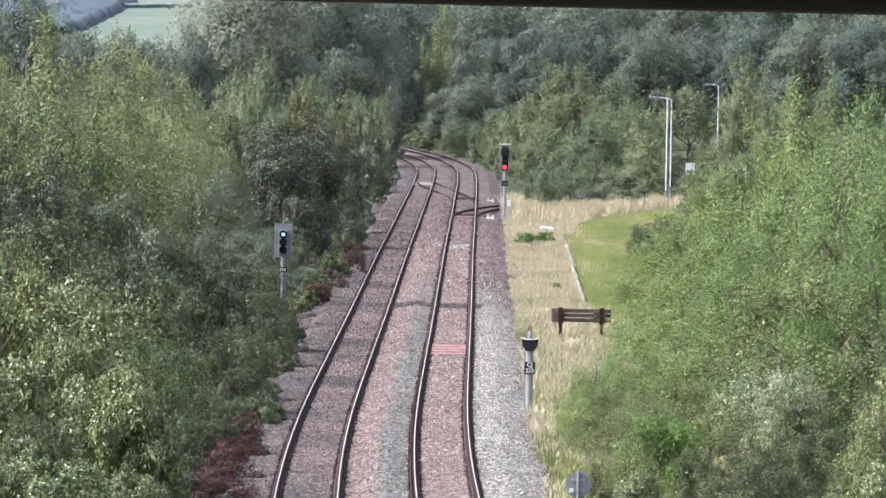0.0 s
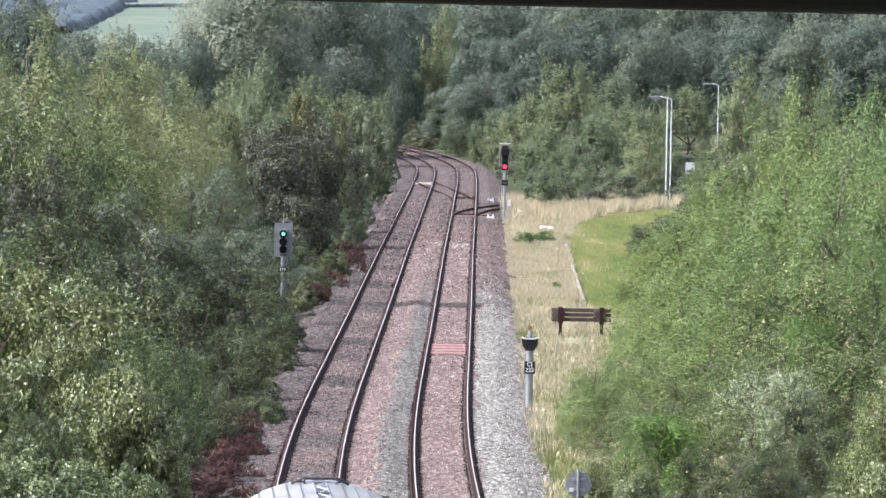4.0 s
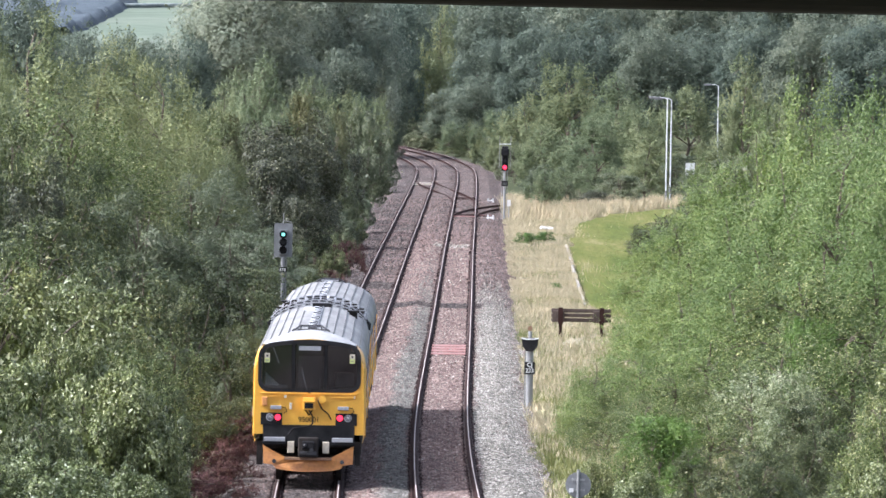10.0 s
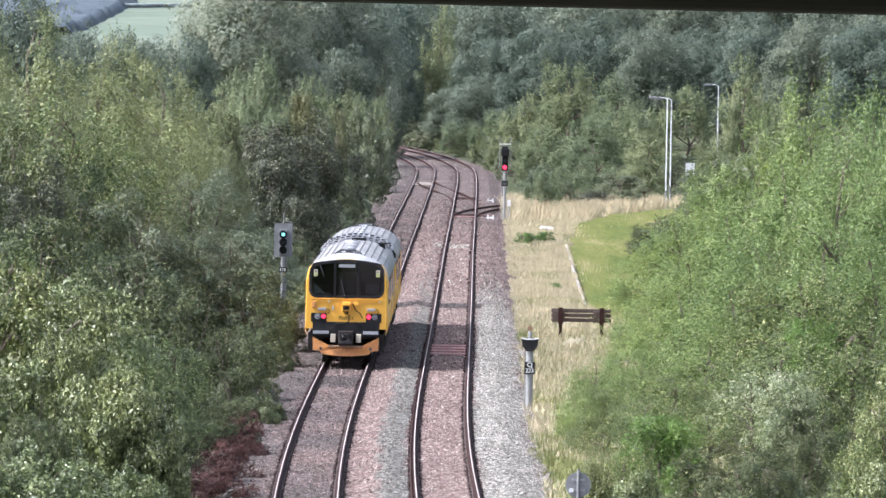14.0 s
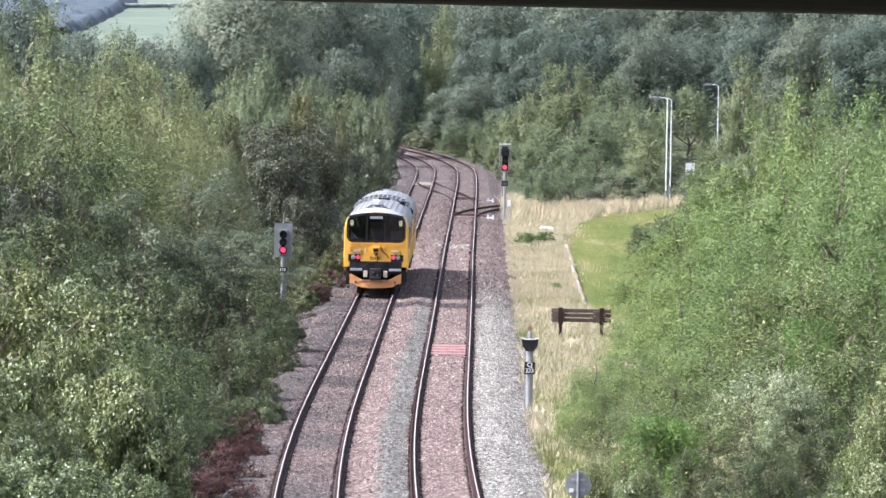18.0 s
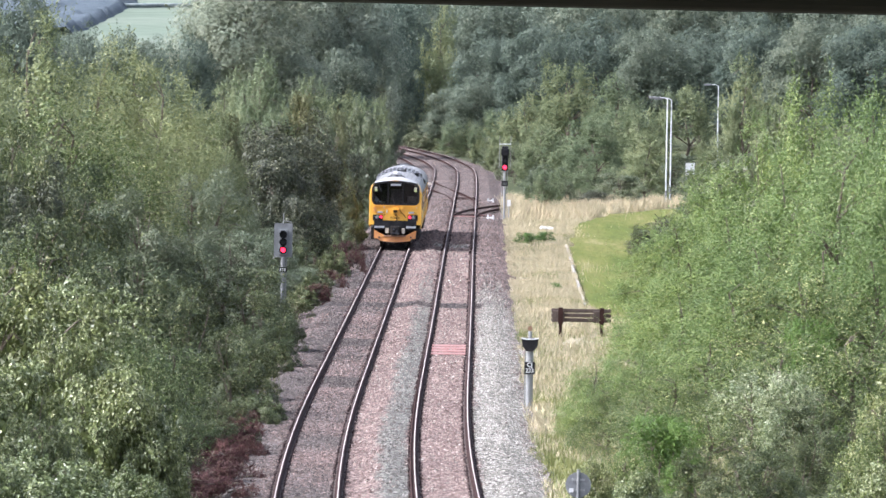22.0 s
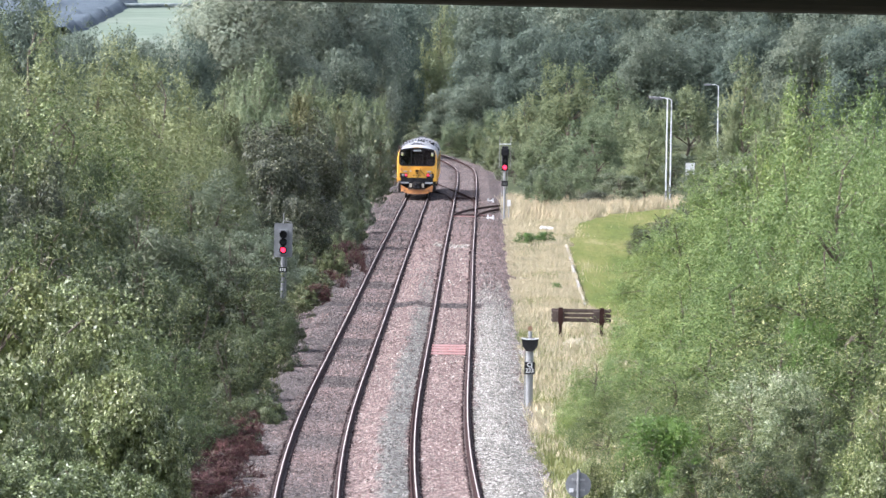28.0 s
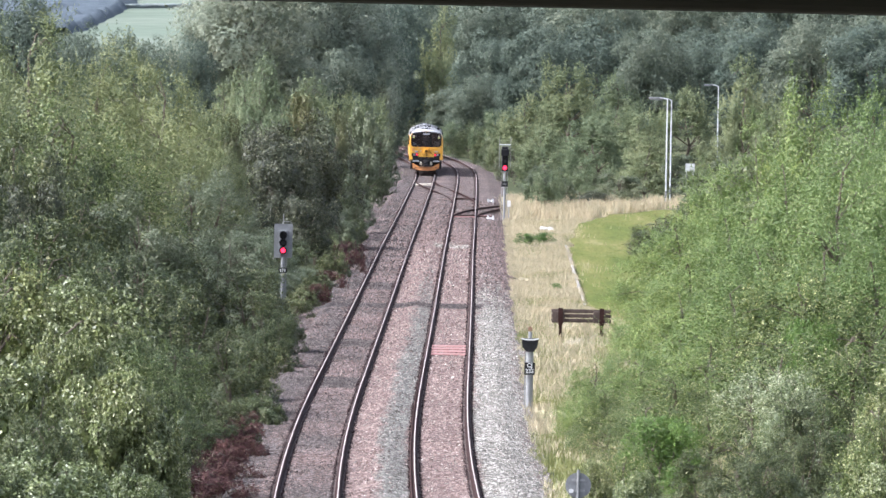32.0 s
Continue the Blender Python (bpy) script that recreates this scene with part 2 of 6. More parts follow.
M_LEAF_HAZEL = leaf_material("hazel leaves", (0.050, 0.066, 0.022), (0.127, 0.161, 0.060), (0.248, 0.290, 0.136), 0.32, 0.42, (0.455, 0.49, 0.35))
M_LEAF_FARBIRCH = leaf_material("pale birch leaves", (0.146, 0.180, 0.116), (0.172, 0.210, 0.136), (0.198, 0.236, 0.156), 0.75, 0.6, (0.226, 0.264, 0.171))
M_LEAF_ELM = leaf_material("fresh green leaves", (0.050, 0.098, 0.022), (0.080, 0.150, 0.034), (0.122, 0.205, 0.054), 0.42, 0.5, (0.20, 0.26, 0.11))
M_LEAF_ROWAN = leaf_material("fading olive leaves", (0.080, 0.088, 0.050), (0.108, 0.120, 0.062), (0.145, 0.158, 0.084), 0.38, 0.55, (0.19, 0.17, 0.09))
# darker copy of the birch leaf, with shade low in the thicket painted in
M_LEAF_SHADEBIRCH = leaf_material("shade-dark birch leaves", (0.026, 0.041, 0.011), (0.074, 0.108, 0.033), (0.152, 0.200, 0.070), 0.3, 0.45, (0.384, 0.414, 0.230))
M_LEAF_RUST = leaf_material("russet bracken", (0.060, 0.032, 0.036), (0.088, 0.045, 0.050), (0.118, 0.064, 0.066), 0.25, 0.7, (0.100, 0.100, 0.048))
M_DRYGRASS = leaf_material("bleached grass", (0.296, 0.252, 0.186), (0.420, 0.368, 0.286), (0.540, 0.488, 0.396), 0.3, 0.75, (0.275, 0.269, 0.142))
M_WEED = leaf_material("verge weeds", (0.150, 0.165, 0.065), (0.200, 0.210, 0.090), (0.255, 0.255, 0.125), 0.4, 0.75, (0.30, 0.28, 0.15))
M_GREENGRASS = leaf_material("green grass", (0.069, 0.081, 0.019), (0.093, 0.103, 0.026), (0.126, 0.128, 0.036), 0.4, 0.75, (0.191, 0.170, 0.061))


# ---------------------------------------------------------------- mesh helpers
def mesh_object(name, bm, mats, parent=None, label="", smooth=False):
    me = bpy.data.meshes.new(name)
    bmesh.ops.recalc_face_normals(bm, faces=bm.faces)
    bm.to_mesh(me)
    bm.free()
    for m in (mats if isinstance(mats, (list, tuple)) else [mats]):
        me.materials.append(m)
    if smooth:
        for p in me.polygons:
            p.use_smooth = True
    ob = new(name, me)
    if parent:
        ob.parent = parent
    if label:
        tagged(ob, label)
    return ob


def part(name, bm, mat, parent, label="", smooth=False):
    return mesh_object(name, bm, mat, parent, label, smooth)


def thing(name, label, category, m=None, group="", kind=""):
    e = new(name)
    e.empty_display_size = 0.3
    if m is not None:
        e.matrix_world = m
    return tagged(e, label, category, group, kind)


def box(bm, x0, x1, y0, y1, z0, z1, bevel=0.0, m=None):
    r = bmesh.ops.create_cube(bm, size=1.0)
    vs = r["verts"]
    for v in vs:
        v.co = Vector(((x0 + x1) / 2 + v.co.x * (x1 - x0), (y0 + y1) / 2 + v.co.y * (y1 - y0), (z0 + z1) / 2 + v.co.z * (z1 - z0)))
    if bevel:
        es = list({e for v in vs for e in v.link_edges})
        rb = bmesh.ops.bevel(bm, geom=es, offset=bevel, segments=2, affect="EDGES", profile=0.5)
        vs = list({v for f in rb["faces"] for v in f.verts} | {v for v in vs if v.is_valid})
    if m is not None:
        bmesh.ops.transform(bm, matrix=m, verts=vs)
    return bm


def rod(bm, a, b, r1, r2=None, seg=10):
    a, b = Vector(a), Vector(b)
    d = b - a
    q = d.to_track_quat("Z", "Y").to_matrix().to_4x4()
    bmesh.ops.create_cone(bm, cap_ends=True, segments=seg, radius1=r1, radius2=r1 if r2 is None else r2, depth=d.length,
                          matrix=Matrix.Translation((a + b) / 2) @ q)
    return bm


def bx(*a, **k):
    return box(bmesh.new(), *a, **k)


def rd(*a, **k):
    return rod(bmesh.new(), *a, **k)


def tube(points, r, seg=6):
    bm = bmesh.new()
    for a, b in zip(points, points[1:]):
        rod(bm, a, b, r, seg=seg)
    return bm


def rounded_panel(w, h, rad, depth, seg=6):
    """An upright plate in x and z round the origin, its face towards -y."""
    bm = bmesh.new()
    pts = []
    for cx, cz, a0 in ((w / 2 - rad, h / 2 - rad, 0), (-w / 2 + rad, h / 2 - rad, 90), (-w / 2 + rad, -h / 2 + rad, 180), (w / 2 - rad, -h / 2 + rad, 270)):
        for k in range(seg + 1):
            a = radians(a0 + 90 * k / seg)
            pts.append((cx + rad * math.cos(a), cz + rad * math.sin(a)))
    f = bm.faces.new([bm.verts.new((x, -depth / 2, z)) for x, z in pts])
    g = bmesh.ops.extrude_face_region(bm, geom=[f])
    bmesh.ops.translate(bm, vec=(0, depth, 0), verts=[v for v in g["geom"] if isinstance(v, bmesh.types.BMVert)])
    return bm


def lettering(text, size, mat, parent, m, name="lettering", bold=0.008):
    cu = bpy.data.curves.new(name, "FONT")
    cu.body, cu.size, cu.align_x, cu.align_y, cu.extrude, cu.offset = text, size, "CENTER", "CENTER", 0.003, bold
    tmp = bpy.data.objects.new(name, cu)
    scene.collection.objects.link(tmp)
    me = bpy.data.meshes.new_from_object(tmp.evaluated_get(bpy.context.evaluated_depsgraph_get()))
    bpy.data.objects.remove(tmp)
    me.materials.clear()
    me.materials.append(mat)
    ob = new(name, me)
    ob.parent = parent
    ob.matrix_local = m
    return ob


# ---------------------------------------------------------------- the line's course
# plan of the right-hand track's centre: distance ahead, offset across
KNOT_Y = np.array([-60.0, 60, 130, 178, 210, 250, 320, 390, 450, 520, 580, 615, 640, 660, 690, 720, 754, 800, 880])
KNOT_X = np.array([13.2, 4.25, 1.15, 0.21, 0.05, 0.19, 0.53, 0.85, 1.17, 1.53, 1.80, 1.86, 1.72, 1.30, 0.25, -1.35, -3.75, -7.8, -17.0])


def spline_slopes():
    h = np.diff(KNOT_Y)
    n = len(KNOT_Y)
    a = np.zeros((n, n))
    r = np.zeros(n)
    a[0, 0] = a[-1, -1] = 1
    for i in range(1, n - 1):
        a[i, i - 1], a[i, i], a[i, i + 1] = h[i - 1], 2 * (h[i - 1] + h[i]), h[i]
        r[i] = 6 * ((KNOT_X[i + 1] - KNOT_X[i]) / h[i] - (KNOT_X[i] - KNOT_X[i - 1]) / h[i - 1])
    return np.linalg.solve(a, r)


KNOT_M = spline_slopes()


def course(y):
    """Offset across and slope of the right-hand track's centre at the distance y."""
    i = int(np.clip(np.searchsorted(KNOT_Y, y) - 1, 0, len(KNOT_Y) - 2))
    h = KNOT_Y[i + 1] - KNOT_Y[i]
    a, b = (KNOT_Y[i + 1] - y) / h, (y - KNOT_Y[i]) / h
    x = a * KNOT_X[i] + b * KNOT_X[i + 1] + ((a ** 3 - a) * KNOT_M[i] + (b ** 3 - b) * KNOT_M[i + 1]) * h * h / 6
    s = (KNOT_X[i + 1] - KNOT_X[i]) / h + (-(3 * a * a - 1) * KNOT_M[i] + (3 * b * b - 1) * KNOT_M[i + 1]) * h / 6
    return float(x), float(s)


SPACING = 3.41
RAILS = [c + s for c in (0.0, -SPACING) for s in (-0.7525, 0.7525)]


def bed_height(o):
    """Height of the stone bed, o metres to the right of the right-hand track's centre."""
    if o < -5.3:
        return -0.24 - (-5.3 - o) * 0.20
    if o > 1.9:
        return -0.20 - (o - 1.9) * 0.30
    if any(abs(o - r) < 0.13 for r in RAILS):
        return -0.19
    ridge = max(0.0, 1 - abs(o + 1.55) / 0.75)
    return -0.150 + 0.10 * ridge * ridge * (3 - 2 * ridge)


def ease_in(a, b, v):
    u = min(1.0, max(0.0, (v - a) / (b - a)))
    return u * u * (3 - 2 * u)


def bed_shares(o, y):
    """Shares of grey, dark (oil and painted shade), rust-dark and grey-green stone at a place of the bed."""
    wob = 0.22 * noise.noise(Vector((o * 1.1, y * 0.25, 2))) + 0.28 * noise.noise(Vector((o * 0.5, y * 0.05, 12)))
    patch = noise.noise(Vector((o * 0.8, y * 0.11, 5)))
    near = min(abs(o - r) for r in RAILS)
    # strip along each rail: rust stain, with the fastenings' shade painted in
    rust = 1.0 - ease_in(0.13, 0.23, near + 0.05 * noise.noise(Vector((o * 3, y * 0.8, 1))))
    q = o + wob
    grey = ease_in(0.8, 1.2, q) * (1.0 - 0.45 * ease_in(2.0, 2.5, q))
    green = ease_in(-1.85, -1.45, q) * (1 - ease_in(-0.95, -0.75, q)) * 0.9
    far = ease_in(280, 390, y)
    grey = grey * (1 - 0.8 * far) + 0.12
    green *= 1 - far
    # q below -4.3: shade on the left cess, put in as dark stone
    oil_shade = ease_in(-2.35, -2.85, q) * (0.62 + 0.5 * noise.noise(Vector((0.3, y * 0.13, 9)))) if q > -4.3 else 0.88 + 0.5 * patch
    # darker stone far ahead, and on the right shoulder further off
    oil_shade = max(oil_shade, 0.66 * ease_in(390, 470, y) + 0.2 * patch * far)
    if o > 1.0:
        oil_shade = max(oil_shade, (0.42 + 0.3 * patch) * ease_in(280, 330, y))
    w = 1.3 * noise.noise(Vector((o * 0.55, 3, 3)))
    # darker bands across the left track
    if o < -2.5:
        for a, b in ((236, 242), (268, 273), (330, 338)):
            oil_shade = max(oil_shade, ease_in(a - 2, a, y + w) * (1 - ease_in(b, b + 2, y + w)) * 1.2)
    # a cast shadow painted as one wavy dark band over both tracks
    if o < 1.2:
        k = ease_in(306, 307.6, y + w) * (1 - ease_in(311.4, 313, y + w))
        oil_shade, green, grey = max(oil_shade, 1.8 * k), green * (1 - k), grey * (1 - k)
    if -1.3 < o < 1.0:
        k = ease_in(396, 398, y + w) * (1 - ease_in(403, 405, y + w))
        grey = max(grey, 0.8 * k)
    return grey, oil_shade, rust, green


def bed_stone(o, y, u):
    """The kind of one loose stone there; u is its chance."""
    grey, oil_shade, rust, green = bed_shares(o, y)
    for k, share in ((3, rust), (2, oil_shade), (4, green), (1, grey)):
        if u < share * 0.76 + 0.12 and share > 0.1:
            return k
    return 0


def rail_point(y, off):
    """A point that lies off metres to the right of the right-hand track's centre."""
    x, s = course(y)
    k = 1 / math.sqrt(1 + s * s)
    return x + off * k, y - off * s * k


def ground_height(x, y):
    """The lie of the land: a flat formation, a low bank beside the bushes, hills far off."""
    c = course(min(max(y, -50), 870))[0] - SPACING / 2
    s = x - c
    z = -0.5
    if s < -5.2:
        z += min((-5.2 - s) * 0.16, 1.6)
    if s > 16:
        z += min((s - 16) * 0.05, 1.5)
    z += 0.12 * noise.noise(Vector((x * 0.15, y * 0.08, 0))) * min(1, max(0, abs(s) - 4.5))
    if y > 1000:
        k = min(1, (y - 1000) / 2600)
        z += k ** 2.6 * (70 + 16 * noise.noise(Vector((x * 0.0016, y * 0.0011, 3))))
    return z


# ---------------------------------------------------------------- the ground
def build_ground():
    xs = sorted(set([-3000, -2200, -1500, -1000, -700, -480, -320, -220, -150, -110, 110, 150, 220, 320, 480, 700, 1000, 1500, 2200, 3000]
                    + [-80 + 4 * i for i in range(12)] + [36 + 4 * i for i in range(12)] + [-34 + 1.0 * i for i in range(68)]))
    ys = [-900, -500, -300, -180, -100] + [-60 + 8 * i for i in range(24)] + [130 + 3.0 * i for i in range(230)] + [825 + 25 * i for i in range(16)] \
        + [1250 + 110 * i for i in range(28)] + [4400, 4800]
    vs = [(x, y, ground_height(x, y)) for y in ys for x in xs]
    w = len(xs)
    fs = [(j * w + i, j * w + i + 1, (j + 1) * w + i + 1, (j + 1) * w + i) for j in range(len(ys) - 1) for i in range(w - 1)]
    me = bpy.data.meshes.new("ground")
    me.from_pydata(vs, [], fs)
    m, n, l, b = material("rough grassland", (0.1, 0.12, 0.04), 0.95)
    big = noise_node(n, l, 0.05, 6)
    r = ramp(n, [(0.35, (0.038, 0.046, 0.022)), (0.55, (0.062, 0.070, 0.034)), (0.7, (0.10, 0.094, 0.055))])
    l.new(big.outputs["Fac"], r.inputs[0])
    fine = noise_node(n, l, 6.0, 5)
    g = ramp(n, [(0.3, (0.65, 0.65, 0.65)), (0.7, (1.25, 1.25, 1.25))])
    l.new(fine.outputs["Fac"], g.inputs[0])
    l.new(mixc(n, l, 1.0, r.outputs[0], g.outputs[0], "MULTIPLY"), b.inputs["Base Color"])
    bump(n, l, b, fine.outputs["Fac"], 0.6, 0.08)
    me.materials.append(m)
    for p in me.polygons:
        p.use_smooth = True
    tagged(new("ground", me), "rough grassy ground running out to low hills", "ground", kind="structure")


def build_ballast():
    """The stone bed under both tracks, in bands of differing stone."""
    offs = [-7.0, -6.6, -6.2, -5.9, -5.6] + [-5.3 + 0.2 * i for i in range(37)] + [2.3, 2.5, 2.75, 3.0, 3.3]
    offs = sorted([o for o in offs if all(abs(o - r) > 0.21 for r in RAILS)] + [r + k for r in RAILS for k in (-0.2, -0.15, -0.11, 0.11, 0.15, 0.2)])
    ys = [-20 + 2.0 * i for i in range(90)] + [160 + 0.6 * i for i in range(500)] + [460 + 1.5 * i for i in range(240)]
    vs, fs, share = [], [], []
    w = len(offs)
    for y in ys:
        for o in offs:
            x, yy = rail_point(y, o)
            z = bed_height(o) + 0.018 * noise.noise(Vector((x * 1.3, yy * 0.6, 0))) + 0.010 * noise.noise(Vector((x * 5, yy * 3, 7)))
            vs.append((x, yy, z))
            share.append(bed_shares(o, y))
    for j in range(len(ys) - 1):
        for i in range(w - 1):
            fs.append((j * w + i, j * w + i + 1, (j + 1) * w + i + 1, (j + 1) * w + i))
    me = bpy.data.meshes.new("ballast")
    me.from_pydata(vs, [], fs)
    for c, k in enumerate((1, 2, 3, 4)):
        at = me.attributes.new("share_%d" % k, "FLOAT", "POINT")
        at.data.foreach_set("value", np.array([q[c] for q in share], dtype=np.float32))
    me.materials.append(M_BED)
    tagged(new("ballast_bed", me), "stone ballast bed, pinkish with pale grey bands", "ballast", kind="structure")


RAIL_SECTION = [(-0.013, 0.0), (0.013, 0.0), (0.040, -0.010), (0.040, -0.040), (0.014, -0.055), (0.014, -0.120), (0.080, -0.140), (0.080, -0.16),
                (-0.080, -0.16), (-0.080, -0.140), (-0.014, -0.120), (-0.014, -0.055), (-0.040, -0.040), (-0.040, -0.010)]


def rail_mesh(points, name):
    """A rail swept along points (x, y, z); its top face is polished."""
    vs, fs, mi = [], [], []
    n = len(RAIL_SECTION)
    for i, p in enumerate(points):
        a, b = points[max(0, i - 1)], points[min(len(points) - 1, i + 1)]
        t = Vector((b[0] - a[0], b[1] - a[1], 0)).normalized()
        for sx, sz in RAIL_SECTION:
            vs.append((p[0] + t.y * sx, p[1] - t.x * sx, p[2] + sz))
    for i in range(len(points) - 1):
        for k in range(n):
            k2 = (k + 1) % n
            fs.append((i * n + k, i * n + k2, (i + 1) * n + k2, (i + 1) * n + k))
            mi.append(1 if k == 0 else 0)
    me = bpy.data.meshes.new(name)
    me.from_pydata(vs, [], fs)
    me.materials.append(M_RUST)
    me.materials.append(M_HEAD)
    me.polygons.foreach_set("material_index", mi)
    return me


def build_track(off, label):
    t = thing("railway_track", label, "railway track", kind="structure")
    ys = [-20 + 4.0 * i for i in range(220)]
    for side in (-0.7525, 0.7525):
        pts = [(*rail_point(y, off + side), 0.0) for y in ys]
        r = new("rail", rail_mesh(pts, "rail"))
        r.parent = t
        tagged(r, "worn steel rail with a bright running surface")
    bm = bx(-1.25, 1.25, -0.13, 0.13, -0.36, -0.165, 0.0)
    for v in bm.verts:
        if v.co.z > -0.2:
            v.co.y *= 0.8
            v.co.z -= 0.045 * (1 - min(1, abs(v.co.x)))
    sl = bpy.data.meshes.new("sleeper")
    bm.to_mesh(sl)
    bm.free()
    sl.materials.append(M_SLEEPER)
    return t, sl


def lay_sleepers(t, sl, off):
    far_v, far_f = [], []
    base = [v.co.copy() for v in sl.vertices]
    polys = [tuple(p.vertices) for p in sl.polygons]
    count = 0
    y = 168.0
    while y < 760:
        x, yy = rail_point(y, off)
        s = course(y)[1]
        m = pose(x, yy, random.uniform(-0.012, 0.006), 0, 0, -math.degrees(math.atan(s)) + random.uniform(-0.4, 0.4))
        if count < 300:
            o = new("sleeper", sl)
            o.parent = t
            o.matrix_local = m
        else:
            k = len(far_v)
            far_v += [m @ c for c in base]
            far_f += [tuple(i + k for i in p) for p in polys]
        count += 1
        y += 0.65
    me = bpy.data.meshes.new("sleepers_beyond")
    me.from_pydata(far_v, [], far_f)
    me.materials.append(M_SLEEPER)
    o = tagged(new("sleepers_beyond", me), kind="stuff")
    o.parent = t


build_ground()
build_ballast()
TRACK_R, SLEEPER_R = build_track(0.0, "curving railway track with rusty rails on pinkish ballast")
TRACK_L, SLEEPER_L = build_track(-SPACING, "curving railway track with rusty rails on oil-darkened ballast")


# ---------------------------------------------------------------- trees and bushes
def leaf_mesh(name, p, nor, size, aspect, mat, rng, rise, quad):
    """One mesh of leaves: p their places, nor the way each faces, rise how far they point up."""
    n = len(p)
    way = np.cross(nor, rng.normal(size=(n, 3)))
    way[:, 2] += rise * rng.random(n)
    way -= nor * np.sum(way * nor, axis=1)[:, None]
    way /= np.linalg.norm(way, axis=1)[:, None] + 1e-6
    side = np.cross(way, nor)
    L = size[:, None]
    W = L * aspect * 0.5
    if quad:
        v = np.stack([p - way * L * 0.5, p + side * W + nor * W * 0.3, p + way * L * 0.5, p - side * W + nor * W * 0.3], axis=1).reshape(-1, 3)
        k = 4
    else:
        v = np.stack([p - way * L * 0.5 + side * W, p + way * L * 0.6, p - way * L * 0.4 - side * W], axis=1).reshape(-1, 3)
        k = 3
    me = bpy.data.meshes.new(name)
    me.vertices.add(n * k)
    me.vertices.foreach_set("co", v.ravel())
    me.loops.add(n * k)
    me.loops.foreach_set("vertex_index", np.arange(n * k, dtype=np.int32))
    me.polygons.add(n)
    me.polygons.foreach_set("loop_start", np.arange(0, n * k, k, dtype=np.int32))
    me.update(calc_edges=True)
    me.materials.append(mat)
    return me


def unit(v):
    return v / (np.linalg.norm(v, axis=1)[:, None] + 1e-6)


def lobe_leaves(centres, radii, outs, count, sprig, sprig_len, ruff, rng):
    """Leaves on the shells of lobes, thick on their upper and outer sides, with sprigs standing off them.
    Returns places and facings."""
    area = np.array([q[0] * q[2] for q in radii])
    share = np.maximum(1, (count * area / area.sum()).astype(int))
    ps, ns = [], []
    for c, q, o, k in zip(centres, radii, outs, share):
        kl = int(k * (1 - sprig))
        d = unit(rng.normal(size=(kl * 3, 3)))
        d = d[rng.random(len(d)) < np.clip(0.30 + 0.75 * (d @ o), 0.05, 1)][:kl]
        f = rng.random(3) * 6.28
        rag = 1 + 0.13 * np.sin(5 * d[:, 0] + f[0]) + 0.13 * np.sin(6 * d[:, 1] + f[1]) + 0.12 * np.sin(7 * d[:, 2] + f[2])
        rad = rag * (1 - 0.42 * rng.random(len(d)) ** 2.2)
        ps.append(c + d * q * rad[:, None])
        ns.append(unit(d * 0.55 + o * 0.45 + rng.normal(size=d.shape) * ruff + np.array([0, 0, 0.2])))
        m = max(1, (k - kl) // 16)
        d = unit(rng.normal(size=(m * 3, 3)))
        d = d[(d @ o) > -0.1][:m]
        if len(d):
            tip = unit(d * 0.8 + rng.normal(size=d.shape) * 0.3 + np.array([0, 0, 0.75]))
            u = rng.random((len(d), 16, 1)) ** 0.8
            p = (c + d * q * 0.92)[:, None, :] + tip[:, None, :] * (sprig_len * q[2] * (0.5 + rng.random((len(d), 1, 1)))) * u
            p = p + rng.normal(size=p.shape) * 0.055 * q[0] * (1.25 - u)
            ps.append(p.reshape(-1, 3))
            ns.append(unit(np.repeat(d, 16, axis=0) * 0.5 + o * 0.4 + rng.normal(size=(len(d) * 16, 3)) * (ruff + 0.1) + np.array([0, 0, 0.2])))
    return np.vstack(ps), np.vstack(ns)


def wood(name, h, limbs, rng, r0, mat, stems=1):
    """Tapered trunk or stems with limbs out to the clumps."""
    bm = bmesh.new()
    tops = []
    for k in range(stems):
        a = rng.random() * 6.28
        lean = 0.0 if stems == 1 else 0.18 * h
        foot = Vector((0.15 * math.cos(a), 0.15 * math.sin(a), -0.4)) if stems > 1 else Vector((0, 0, -0.4))
        p = foot
        rr = r0
        for j in range(1, 5):
            f = j / 4
            q = Vector((math.cos(a) * lean * f + rng.normal() * 0.02 * h, math.sin(a) * lean * f + rng.normal() * 0.02 * h, h * 0.82 * f))
            r2 = r0 * (1 - 0.8 * f)
            rod(bm, p, q, rr, r2, 7)
            tops.append((q, r2))
            p, rr = q, r2
    for c in limbs:
        q, r = min(tops, key=lambda t: (t[0] - Vector(c)).length + (4 if t[0].z > c[2] else 0))
        mid = q.lerp(Vector(c), 0.55) + Vector((0, 0, 0.06 * h))
        rod(bm, q, mid, max(0.025, r * 0.6), max(0.018, r * 0.35), 5)
        rod(bm, mid, c, max(0.018, r * 0.35), 0.008, 5)
    me = bpy.data.meshes.new(name)
    bm.to_mesh(me)
    bm.free()
    me.materials.append(mat)
    return me


